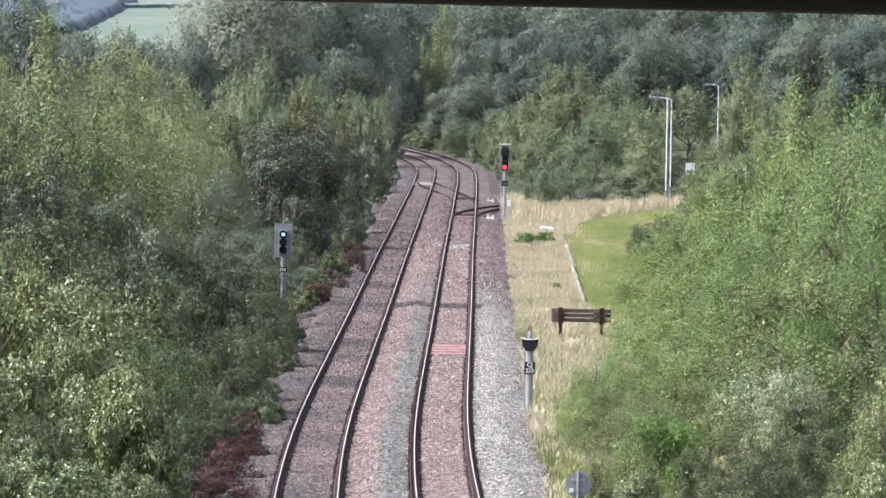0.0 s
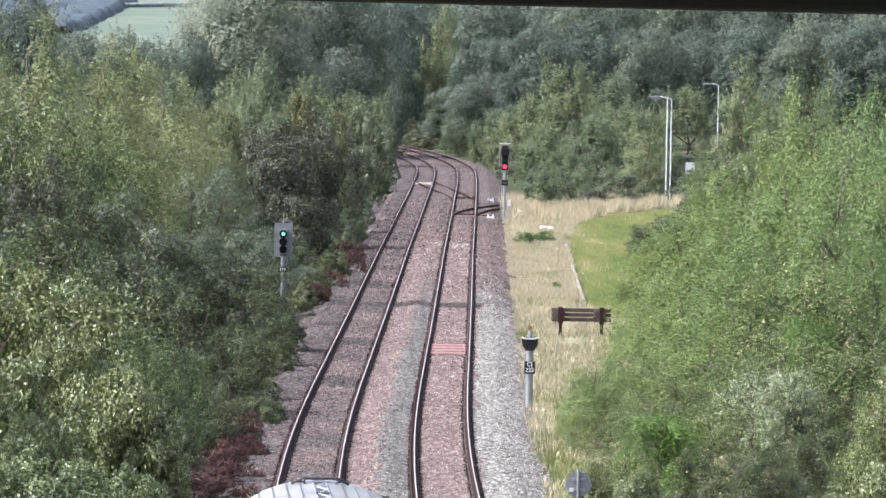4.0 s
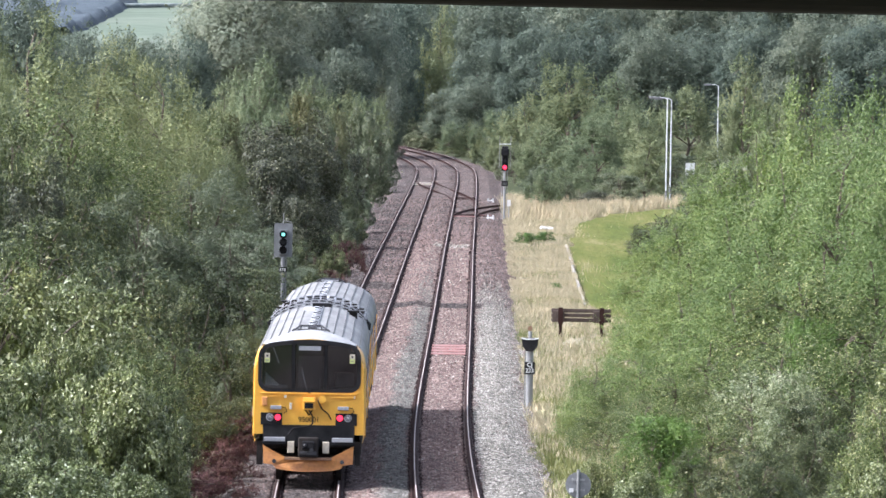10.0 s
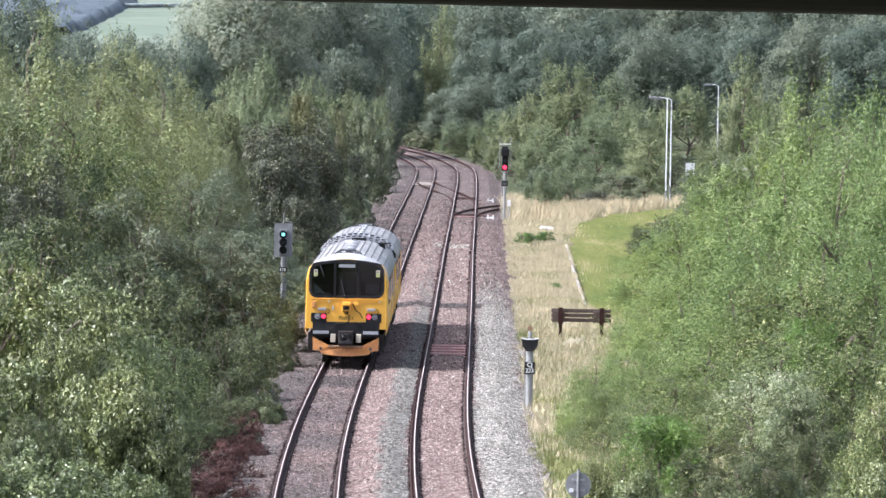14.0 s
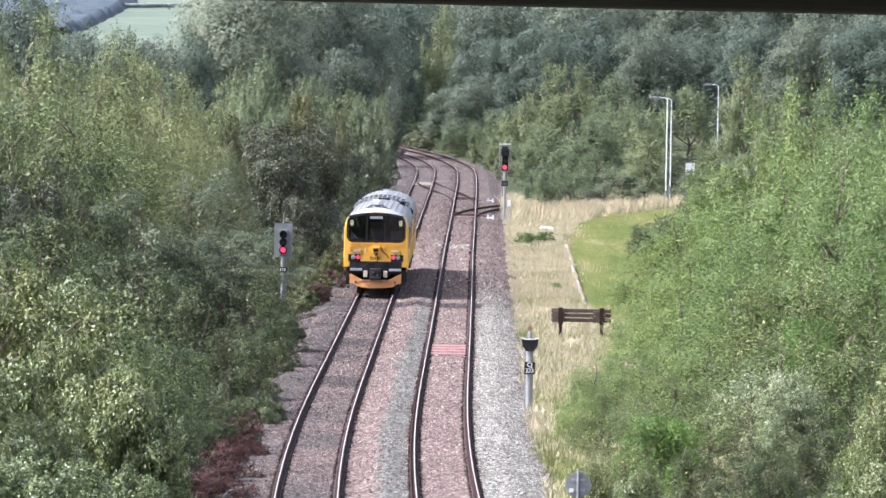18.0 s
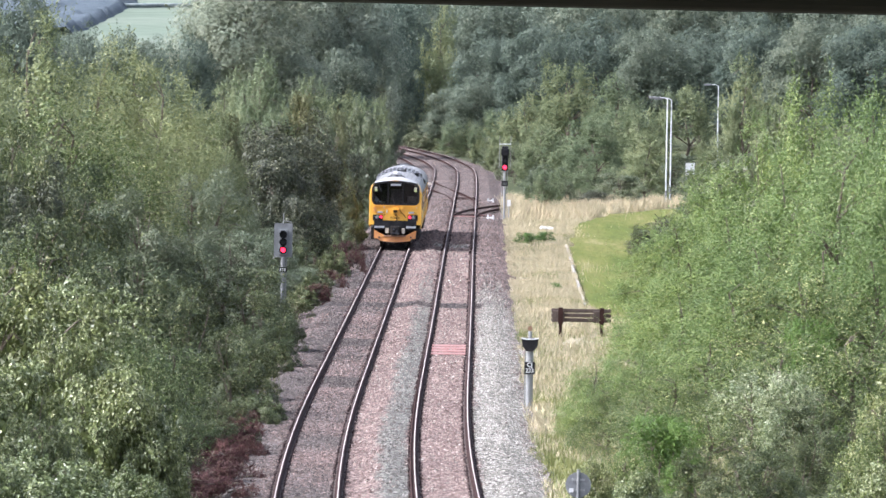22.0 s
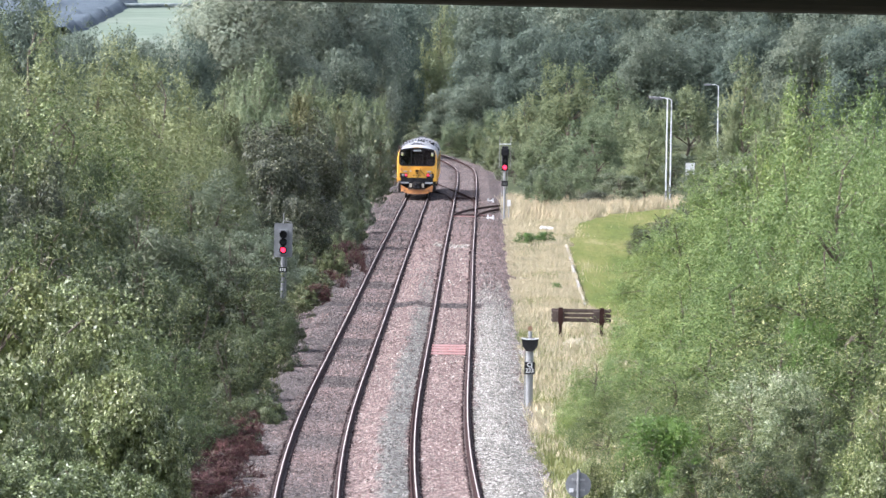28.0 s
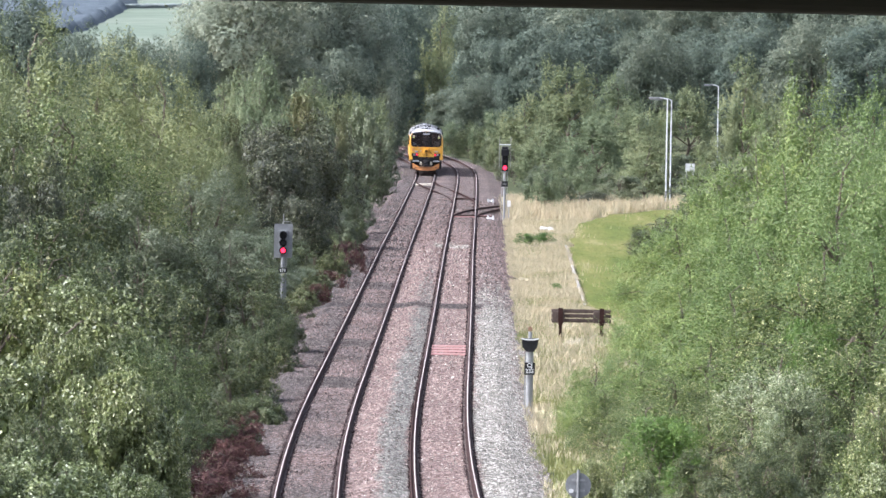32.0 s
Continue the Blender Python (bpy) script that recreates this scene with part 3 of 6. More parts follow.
def make_tree(name, label, seed, h, r, style, leaf, lobes, count, mat, quad=False, stems=1, trunk=0.14, aspect=0.5, category="tree", core=900, ruff=0.42):
    """One plant: an Empty at its foot with a trunk and a crown of leafy lobes."""
    rng = np.random.default_rng(seed)
    cs, qs, os_ = [], [], []
    boughs = max(6, lobes // 5)
    for i in range(boughs):
        a = i * 2.39996 + rng.normal() * 0.4 + seed
        u = (i + 0.5) / boughs
        lump = 1 + 0.14 * rng.normal()
        if style == "spire":            # plumes, drawn up to several thin tips
            rad = 0.60 * math.sqrt(max(0.03, 1 - u ** 2.4)) * lump
            z, w, tall = 0.10 + 0.66 * u, (0.40 + 0.14 * rng.random()) * (1.12 - 0.5 * u), 1.5 + 0.5 * rng.random()
        elif style == "round":
            ph = math.acos(1 - 1.75 * u)
            rad = 0.60 * math.sin(min(ph, 1.7)) * lump
            z, w, tall = 0.44 + 0.36 * math.cos(ph), 0.36 + 0.14 * rng.random(), 0.85 + 0.2 * rng.random()
        elif style == "dome":           # a bush, widest low down
            rad = 0.58 * math.sqrt(max(0.02, 1 - u ** 2.2)) * lump
            z, w, tall = 0.12 + 0.66 * u, 0.36 + 0.14 * rng.random(), 0.85 + 0.4 * rng.random()
        else:                           # "spray": upright silvery shoots
            rad = 0.66 * math.sqrt(max(0.02, 1 - (u - 0.2) ** 2 * 1.3)) * lump
            z, w, tall = 0.2 + 0.6 * u, 0.26 + 0.10 * rng.random(), 1.9
        mid = np.array([r * rad * math.cos(a), r * rad * math.sin(a), h * z])
        w *= r
        size = np.array([w, w, w * tall])
        o = np.array([math.cos(a) * (1 - 0.6 * u), math.sin(a) * (1 - 0.6 * u), 0.40 + 0.6 * u])
        o /= np.linalg.norm(o)
        k = 0
        while k < lobes // boughs:      # smaller lobes over the bough's outer side
            d = rng.normal(size=3)
            d /= np.linalg.norm(d)
            if d @ o < -0.25:
                continue
            c = mid + d * size * (0.62 + 0.22 * rng.random())
            c[2] = max(c[2], 0.03 * h)
            q = w * ((0.44 if style == "round" else 0.30) + 0.20 * rng.random())
            up = 1.5 if style in ("spire", "spray") else 0.9
            cs.append(c)
            qs.append(np.array([q, q, q * up]))
            v = d * 0.75 + o * 0.5
            os_.append(v / np.linalg.norm(v))
            k += 1
    lobes = len(cs)
    feathery = style in ("spire", "spray")
    p, nor = lobe_leaves(cs, qs, os_, count, 0.42 if feathery else 0.08 if style == "round" else 0.26, 1.15 if feathery else 0.8, ruff, rng)
    p[:, 2] *= 0.95 * h / np.quantile(p[:, 2], 0.985)     # fill the plant's height and width
    p[:, :2] *= r / np.quantile(np.hypot(p[:, 0], p[:, 1]), 0.975)
    p[:, 2] = np.maximum(p[:, 2], 0.02)
    size = leaf * (0.55 + 0.9 * rng.random(len(p)))
    i = rng.integers(0, lobes, core)    # inner leaves that fill the lobes
    pc = np.array(cs)[i] * np.array([0.76, 0.76, 0.90]) + rng.normal(size=(core, 3)) * 0.42 * np.array(qs)[i]
    p = np.vstack([p, pc])
    nor = np.vstack([nor, unit(rng.normal(size=(core, 3)))])
    size = np.concatenate([size, leaf * (1.7 + 1.2 * rng.random(core))])
    e = thing(name, label, category)
    crown = new("crown", leaf_mesh("crown", p, nor, size, aspect, mat, rng, 1.4 if feathery else 0.4, quad))
    crown.parent = e
    pick = [tuple(cs[int(k)]) for k in rng.choice(lobes, min(lobes, 22), replace=False)]
    tr = new("trunk", wood("trunk", h * (0.62 if style == "round" else 1.0), pick, rng, trunk, M_BARK, stems))
    tr.parent = e
    e["h"], e["r"] = h, r
    return e


KINDS = {
    "birch": [make_tree("birch_tree", "feathery light green birch with fine leaves and drooping twigs", 11 + k, 9.0, 3.2, "spire", 0.080, 75, 30000, M_LEAF_BIRCH, core=2000, ruff=0.58) for k in range(3)],
    "downy birch": [make_tree("birch_tree", "olive green birch with a dense feathery crown", 17 + k, 9.0, 3.2, "spire", 0.076, 70, 32000, M_LEAF_DOWNY, core=2200, ruff=0.40) for k in range(3)],
    "shadebirch": [make_tree("ash_sapling", "slender birch sapling in a dense thicket, shade put into its dark leaves", 23 + k, 8.0, 3.0, "spire", 0.076, 70, 28000, M_LEAF_SHADEBIRCH, core=1800, ruff=0.58) for k in range(2)],
    "sallow": [make_tree("sallow_bush", "tall grey-green sallow bush leafy to the ground", 31 + k, 6.0, 2.9, "dome", 0.092, 60, 22000, M_LEAF_SALLOW, ruff=0.52, stems=4, trunk=0.08, category="bush", core=1500) for k in range(3)],
    "shadebush": [make_tree("hawthorn_bush", "dark green thicket with shade put into its leaf colour", 41 + k, 6.0, 2.9, "dome", 0.095, 60, 22000, M_LEAF_SHADEBUSH, ruff=0.52, stems=4, trunk=0.08, category="bush", core=1500) for k in range(2)],
    "elm": [make_tree("elm_bush", "fresh green elm sucker bush", 46, 5.0, 2.7, "dome", 0.098, 55, 20000, M_LEAF_ELM, ruff=0.55, stems=4, trunk=0.06, category="bush", core=1500)],
    "rowan": [make_tree("rowan_bush", "olive-brown bush with fading leaves and seed heads", 48, 6.0, 2.9, "dome", 0.16, 50, 11000, M_LEAF_ROWAN, stems=4, trunk=0.07, category="bush", core=1200)],
    "near": [make_tree("hazel_bush", "broad leafy bush with mottled green leaves", 91 + k, 4.6, 2.6, "dome", 0.100, 64, 24000, M_LEAF_HAZEL, ruff=0.62, stems=5, trunk=0.05, aspect=0.62, category="bush", core=1800) for k in range(2)],
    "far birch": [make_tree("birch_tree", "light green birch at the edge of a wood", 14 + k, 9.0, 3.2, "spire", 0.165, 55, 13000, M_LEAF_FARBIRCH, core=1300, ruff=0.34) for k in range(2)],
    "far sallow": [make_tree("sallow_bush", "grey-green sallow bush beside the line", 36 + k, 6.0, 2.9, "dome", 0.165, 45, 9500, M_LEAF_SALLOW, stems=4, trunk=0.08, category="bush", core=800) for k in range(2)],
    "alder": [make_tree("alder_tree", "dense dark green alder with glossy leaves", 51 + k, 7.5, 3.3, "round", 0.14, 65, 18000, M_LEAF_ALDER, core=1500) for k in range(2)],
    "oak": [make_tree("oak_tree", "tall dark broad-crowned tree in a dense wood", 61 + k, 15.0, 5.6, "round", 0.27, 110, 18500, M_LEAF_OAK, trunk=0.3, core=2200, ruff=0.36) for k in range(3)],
    "sunoak": [make_tree("sycamore_tree", "tall dense round-crowned oak beyond the line, sunlight put into its leaf colour", 65 + k, 15.0, 5.6, "round", 0.22, 130, 30000, M_LEAF_SUNOAK, trunk=0.3, core=3000, ruff=0.34) for k in range(2)],
    "willow": [make_tree("white_willow", "silvery leaved willow with upright shoots", 71 + k, 9.0, 3.0, "spray", 0.11, 80, 19000, M_LEAF_SILVER, aspect=0.6, core=900) for k in range(2)],
    "bramble": [make_tree("bramble_bush", "low tangled bramble with yellow-green leaves beside the track", 81 + k, 2.6, 1.9, "dome", 0.095, 40, 9500, M_LEAF_BRAMBLE, stems=5, trunk=0.03, aspect=0.6, category="bush", core=500) for k in range(2)],
    "russet": [make_tree("russet_bracken", "withered maroon-brown bracken at the ballast edge", 95, 1.1, 1.3, "dome", 0.07, 30, 6000, M_LEAF_RUST, stems=5, trunk=0.015, aspect=0.35, category="bracken", core=200)],
}
USED = set()
TURN = {}
SWAY = []


def plant(kind, rows):
    """rows: across, ahead, height, width over all."""
    for i, (x, y, h, w) in enumerate(rows):
        TURN[kind] = TURN.get(kind, -1) + 1
        base = KINDS[kind][TURN[kind] % len(KINDS[kind])]
        m = pose(x, y, ground_height(x, y) - 0.05, 0, 0, (i * 137 + x * 31) % 360)
        if base.name in USED:
            o = copy_thing(base, m)
        else:
            o = base
            USED.add(base.name)
            o.matrix_world = m
        if y < 360 and kind in ("birch", "downy birch", "shadebirch", "sallow", "near", "shadebush", "elm"):
            SWAY.append((o, x, y, ground_height(x, y) - 0.05, (i * 137 + x * 31) % 360))
        sx = w / 2 / base["r"]
        o.scale = (sx, sx, h / base["h"])



def verge_edge(y):
    """Where the bleached grass gives way to the mown green, across."""
    return float(np.interp(y, [150, 300, 318, 412, 440, 470, 492, 510, 518], [9.5, 7.6, 6.28, 6.98, 7.6, 8.7, 10.6, 14.5, 30])) + (0.0 if 312 < y < 414 else 0.55 * noise.noise(Vector((y * 0.10, 0, 0))) + 0.35 * noise.noise(Vector((y * 0.37, 0, 4))))


def build_verges():
    """Sheets of turf over the ground: bleached beside the line, green beyond."""
    for name, lab, mat, lo, hi in (("dry_verge", "bleached dry grass verge", "dry", lambda y: course(y)[0] + 2.9 + 0.5 * noise.noise(Vector((0, y * 0.12, 6))) + 0.3 * noise.noise(Vector((0, y * 0.7, 6))), lambda y: verge_edge(y)),
                                   ("green_verge", "short green mown grass", "green", lambda y: verge_edge(y), lambda y: max(verge_edge(y) + 0.1, 24.0))):
        ys = [150 + 1.5 * i for i in range(260)] if mat == "dry" else [285 + 1.5 * i for i in range(154)]
        vs, fs = [], []
        w = 15
        for y in ys:
            a, b = lo(y), hi(y)
            for i in range(w):
                x = a + (b - a) * i / (w - 1)
                vs.append((x, y, ground_height(x, y) + (0.05 if i or mat == "green" else 0.0) + 0.03 * noise.noise(Vector((x, y * 0.4, 4)))))
        for j in range(len(ys) - 1):
            for i in range(w - 1):
                fs.append((j * w + i, j * w + i + 1, (j + 1) * w + i + 1, (j + 1) * w + i))
        me = bpy.data.meshes.new(name)
        me.from_pydata(vs, [], fs)
        if mat == "dry":
            turf = worn("bleached turf", (0.250, 0.218, 0.152), (0.170, 0.162, 0.094), 0.95, 0, 0.35, 9, 0.3, 0.5)
            n, l = turf.node_tree.nodes, turf.node_tree.links      # greener where the verge is weedy
            b = n["Principled BSDF"]
            tc, xyz, mr = n.new("ShaderNodeTexCoord"), n.new("ShaderNodeSeparateXYZ"), n.new("ShaderNodeMapRange")
            l.new(tc.outputs["Object"], xyz.inputs[0])
            l.new(xyz.outputs["Y"], mr.inputs[0])
            mr.inputs["From Min"].default_value, mr.inputs["From Max"].default_value = 262.0, 214.0
            mr.inputs["To Max"].default_value = 0.8
            dry_colour = b.inputs["Base Color"].links[0].from_socket
            l.new(mixc(n, l, mr.outputs[0], dry_colour, (0.155, 0.162, 0.070)), b.inputs["Base Color"])
            me.materials.append(turf)
        else:
            m, n, l, b = material("mown turf", (0.12, 0.15, 0.06), 0.95)
            r = ramp(n, [(0.32, (0.060, 0.080, 0.016)), (0.47, (0.088, 0.102, 0.024)), (0.57, (0.118, 0.118, 0.036)), (0.68, (0.19, 0.168, 0.080))])
            l.new(noise_node(n, l, 0.42, 7, rough=0.62, stretch=(1.0, 0.07, 1)).outputs["Fac"], r.inputs[0])
            fine = noise_node(n, l, 5.0, 5, stretch=(1.0, 0.08, 1))
            g = ramp(n, [(0.3, (0.78, 0.80, 0.78)), (0.7, (1.18, 1.16, 1.18))])
            l.new(fine.outputs["Fac"], g.inputs[0])
            l.new(mixc(n, l, 1.0, r.outputs[0], g.outputs[0], "MULTIPLY"), b.inputs["Base Color"])
            bump(n, l, b, fine.outputs["Fac"], 0.6, 0.06)
            me.materials.append(m)
        tagged(new(name, me), lab, "grass", kind="structure")


def blades(name, label, mat, spots, h, w, rng):
    """Upright grass blades, one thin leaf each."""
    p = np.asarray(spots)
    n = len(p)
    a = rng.random(n) * 6.28
    hh = (h * (0.5 + 0.9 * rng.random(n)))[:, None]
    lean = rng.normal(size=(n, 2)) * 0.28
    side = np.stack([np.cos(a), np.sin(a), np.zeros(n)], 1) * w
    tip = p + np.concatenate([lean * hh, hh], axis=1)
    v = np.stack([p - side, p + side, tip], 1).reshape(-1, 3)
    me = bpy.data.meshes.new(name)
    me.vertices.add(n * 3)
    me.vertices.foreach_set("co", v.ravel())
    me.loops.add(n * 3)
    me.loops.foreach_set("vertex_index", np.arange(n * 3, dtype=np.int32))
    me.polygons.add(n)
    me.polygons.foreach_set("loop_start", np.arange(0, n * 3, 3, dtype=np.int32))
    me.update(calc_edges=True)
    me.materials.append(mat)
    tagged(new(name, me), label, "grass", kind="stuff")


def build_grass():
    rng = np.random.default_rng(5)
    dry, green, weeds = [], [], []
    while len(dry) < 95000:
        y = 165 + 350 * rng.random()
        a = course(y)[0] + 2.55 + 0.3 * noise.noise(Vector((0, y * 0.2, 6)))
        b = min(verge_edge(y), 17.0)
        x = a + (b - a) * rng.random()
        dens = noise.noise(Vector((x * 0.5, y * 0.10, 1)))
        if dens > -0.25 + 0.5 * rng.random() - 0.3:
            (weeds if not (abs(x - 2.8) < 0.7 and 214 < y < 231) and rng.random() < 0.10 + 1.1 * max(0, noise.noise(Vector((x * 0.5, y * 0.07, 8))) - 0.05) + (0.55 if y < 235 else 0.25 if y < 300 else 0.05) else dry).append((x, y, ground_height(x, y)))
    while len(green) < 30000:
        y = 285 + 228 * rng.random()
        a = verge_edge(y)
        x = a - 0.2 + (18.0 - a) * rng.random()
        stray = noise.noise(Vector((x * 0.35, y * 0.06, 31))) + 0.5 * noise.noise(Vector((x * 1.1, y * 0.2, 32))) - 0.16 * (x - a)
        (dry if rng.random() < 0.5 * stray + 0.03 else green).append((x, y, ground_height(x, y)))
    tall = []
    while len(tall) < 17000:
        y = 475 + 52 * rng.random()
        x = course(y)[0] + 2.6 + 13.5 * rng.random()
        if x > verge_edge(y) + 0.8 * noise.noise(Vector((x * 0.8, y * 0.2, 2))) or rng.random() > 0.55 + 1.6 * noise.noise(Vector((x * 0.9, y * 0.12, 21))):
            continue
        tall.append((x, y, ground_height(x, y)))
    blades("tall_straw_grass", "tall straw-coloured grass at the foot of the bushes", M_DRYGRASS, tall, 0.70, 0.032, rng)
    blades("dry_grass", "long bleached grass stalks", M_DRYGRASS, dry, 0.26, 0.020, rng)
    blades("verge_weeds", "green weeds among the dry grass", M_WEED, weeds, 0.20, 0.022, rng)
    blades("mown_grass", "short green grass", M_GREENGRASS, green, 0.06, 0.03, rng)


build_verges()
build_grass()


def hill_wood():
    """A pale field, a wood and a hedge on the hill beyond the line, haze put into their colours."""
    vs, fs = [], []
    xs = [-420 + 12 * i for i in range(40)]
    ys = [1500 + 60 * i for i in range(50)]
    for y in ys:
        for x in xs:
            vs.append((x, y, ground_height(x, y) + 3.0))
    w = len(xs)
    fs = [(j * w + i, j * w + i + 1, (j + 1) * w + i + 1, (j + 1) * w + i) for j in range(len(ys) - 1) for i in range(w - 1)]
    me = bpy.data.meshes.new("backdrop_field")
    me.from_pydata(vs, [], fs)
    me.materials.append(worn("haze-painted distant pasture", (0.118, 0.147, 0.108), (0.141, 0.166, 0.126), 0.95, 0, 0.008, 0.08, 0.1))
    tagged(new("backdrop_field", me), "pasture on the far hill, paled by painted haze", "field", kind="structure")
    def edge(y):
        return -105.3 + 2.4 * noise.noise(Vector((y * 0.02, 0, 0))) - 0.002 * (y - 2300)
    vs, fs = [], []
    ys = [2080 + 5.0 * j for j in range(134)]
    w = 64
    for y in ys:
        for i in range(w):
            x = edge(y) - 1.4 * i
            k = min(1.0, i / 3.0)
            crown = 4.6 + 1.4 * noise.noise(Vector((x * 0.16, y * 0.05, 5))) + 1.0 * noise.noise(Vector((x * 0.42, y * 0.16, 9)))
            vs.append((x, y, ground_height(x, y) + 1.0 + k * max(1.0, crown)))
    fs = [(j * w + i + 1, j * w + i, (j + 1) * w + i, (j + 1) * w + i + 1) for j in range(len(ys) - 1) for i in range(w - 1)]
    me = bpy.data.meshes.new("backdrop_wood")
    me.from_pydata(vs, [], fs)
    me.materials.append(worn("haze-painted distant woodland", (0.064, 0.080, 0.092), (0.080, 0.098, 0.110), 0.95, 0, 0.10, 0.9, 0.3))
    for p in me.polygons:
        p.use_smooth = True
    tagged(new("backdrop_wood", me), "wood on the far hill, painted haze in its blue-grey", "woodland", kind="stuff")
    rng = np.random.default_rng(8)
    cs = []
    for i in range(170):
        u = rng.random()
        x, y = -109 + 26 * u, 2480 + 24 * u
        cs.append((x, y, ground_height(x, y) + 3.6))
    d = unit(rng.normal(size=(len(cs) * 36, 3)) + np.array([0, 0, 0.5]))
    p = np.repeat(np.array(cs), 36, axis=0) + d * 0.85
    hazy = leaf_material("haze-painted distant hedge", (0.27, 0.31, 0.34), (0.285, 0.325, 0.355), (0.30, 0.34, 0.37), 0.5, 0.95)
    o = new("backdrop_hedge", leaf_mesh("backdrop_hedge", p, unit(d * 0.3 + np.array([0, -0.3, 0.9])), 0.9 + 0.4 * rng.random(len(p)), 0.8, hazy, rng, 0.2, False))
    tagged(o, "hedge across the far field, painted haze in its blue-grey", "hedge", kind="stuff")


hill_wood()
plant("near", [(-10.8, 172, 5.6, 4.6), (-7.1, 160, 4.3, 3.2), (-9.0, 174, 5.0, 4.2), (-9.6, 196, 4.6, 4.5), (-8.8, 152, 4.4, 3.7), (-6.6, 160, 3.6, 2.2), (-8.2, 162, 4.6, 2.6), (-7.7, 146, 2.9, 3.4), (-9.1, 143, 3.0, 3.2), (-6.4, 151, 2.6, 2.2), (-6.5, 166, 3.0, 2.0)])
plant("shadebush", [(-6.1, 218, 3.1, 3.2), (-7.9, 226, 3.8, 4.2), (-6.9, 262, 3.4, 4), (-9.8, 262, 3.9, 4.8), (-12.4, 232, 6.6, 5.4), (-14.3, 220, 7.2, 5.1), (-11.5, 206, 5.8, 5.1), (-9.5, 216, 4.8, 5), (-5.8, 250, 2.4, 2.3), (-6.1, 200, 1.9, 2.3), (-5.8, 214, 1.1, 2), (-13.3, 228, 5.2, 4.6), (-11.7, 222, 5.3, 4.1), (-13.1, 212, 5, 3.6), (-6.8, 172, 3.7, 2.3), (-8.2, 148, 3.6, 1.8), (-15.9, 256, 7.7, 3.3)])
plant("sallow", [(-8.7, 285, 3.9, 5), (-8.4, 318, 3.1, 4.9), (-6.4, 330, 1.3, 3.3), (-10.9, 256, 5.6, 5.1), (-10.7, 325, 5.1, 5.5)])
plant("downy birch", [(-16, 285, 11.2, 8), (-14.1, 300, 10.1, 7.9), (-17.7, 270, 11.2, 7.6), (-13, 335, 9.4, 7.9), (-12.1, 345, 8.1, 6.5), (-14.8, 350, 9.8, 7.6), (-11.1, 350, 6.8, 4.6)])
plant("far birch", [(-11, 400, 6.8, 4.9)])
plant("shadebush", [(-13.9, 243, 7.5, 4.6), (-12.3, 246, 6.6, 3.6)])
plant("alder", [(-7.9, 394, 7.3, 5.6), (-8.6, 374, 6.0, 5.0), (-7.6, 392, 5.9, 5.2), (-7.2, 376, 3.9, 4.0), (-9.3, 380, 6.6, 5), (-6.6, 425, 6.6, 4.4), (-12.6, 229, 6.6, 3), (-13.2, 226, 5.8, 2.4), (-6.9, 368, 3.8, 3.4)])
plant("far sallow", [(-5.5, 480, 7.3, 4.1), (-4.8, 540, 5.1, 3.3), (-6.2, 455, 4.9, 3.5), (-5.6, 530, 2.6, 2.4), (-4.9, 440, 2.1, 2), (-5.5, 390, 2.2, 2.4), (-5.6, 400, 2.6, 2.6)])
plant("bramble", [(-5.7, 226, 1.5, 2.1), (-5.7, 246, 1.4, 1.9), (-5.7, 262, 1.6, 1.8), (-5.5, 318, 1.5, 2.2), (-5.3, 405, 1.9, 2.3), (-5.2, 345, 1.7, 2.1), (-5.1, 214, 1.2, 1.5), (-6.1, 206, 1, 1.7), (-6.5, 198, 1.2, 1.8), (-5, 370, 1.8, 2.3), (-6, 299, 1, 1.6), (-5.8, 312, 1.2, 1.7), (-5, 212, 0.9, 1), (-5.2, 415, 1.1, 2.2), (-4.9, 372, 0.8, 1.4)])
plant("russet", [(-6.3, 189, 0.9, 2.3), (-6, 197, 0.9, 1.8), (-6.2, 180, 0.8, 2.1), (-5.6, 182, 0.8, 1.8), (-5.6, 192, 0.8, 1.3), (-5, 330, 1.2, 1.8), (-4.8, 365, 1.6, 1.7), (-5.3, 205, 0.8, 1.3), (-6.3, 182, 0.8, 2), (-5.4, 312, 1.2, 1.4), (-4.2, 352, 1.5, 1.4), (-5.6, 193, 1, 1.6), (-5.4, 203, 0.8, 1.2), (-5.1, 186, 0.8, 1.6), (-5.2, 178, 0.8, 1.6), (-5.5, 212, 0.8, 1), (-4.9, 196, 0.8, 0.9), (-4.7, 388, 0.8, 1.8), (-5.1, 372, 0.8, 1.7), (-5.7, 206, 0.9, 1.9), (-5.3, 199, 0.8, 1.6), (-5.9, 186, 1.1, 2.2), (-5.9, 200, 1.1, 1.8)])
plant("far birch", [(-11.2, 445, 9.7, 5.1), (-12.4, 450, 8.8, 3.8), (-10.3, 540, 8, 6.6), (-8.6, 560, 7.2, 6), (-15, 500, 7, 5.4), (-6.4, 600, 7, 5.5)])
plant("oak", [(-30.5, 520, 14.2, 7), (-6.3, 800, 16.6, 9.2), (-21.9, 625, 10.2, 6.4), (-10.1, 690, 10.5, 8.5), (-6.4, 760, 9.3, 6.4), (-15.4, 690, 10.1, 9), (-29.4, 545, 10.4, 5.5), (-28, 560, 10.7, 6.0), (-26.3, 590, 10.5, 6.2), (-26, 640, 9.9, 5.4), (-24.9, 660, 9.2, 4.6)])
plant("sunoak", [(-17.9, 650, 18.6, 15.2), (-16.9, 700, 18.8, 15), (-11.4, 705, 19, 14.5), (-9.0, 735, 18, 9.6)])
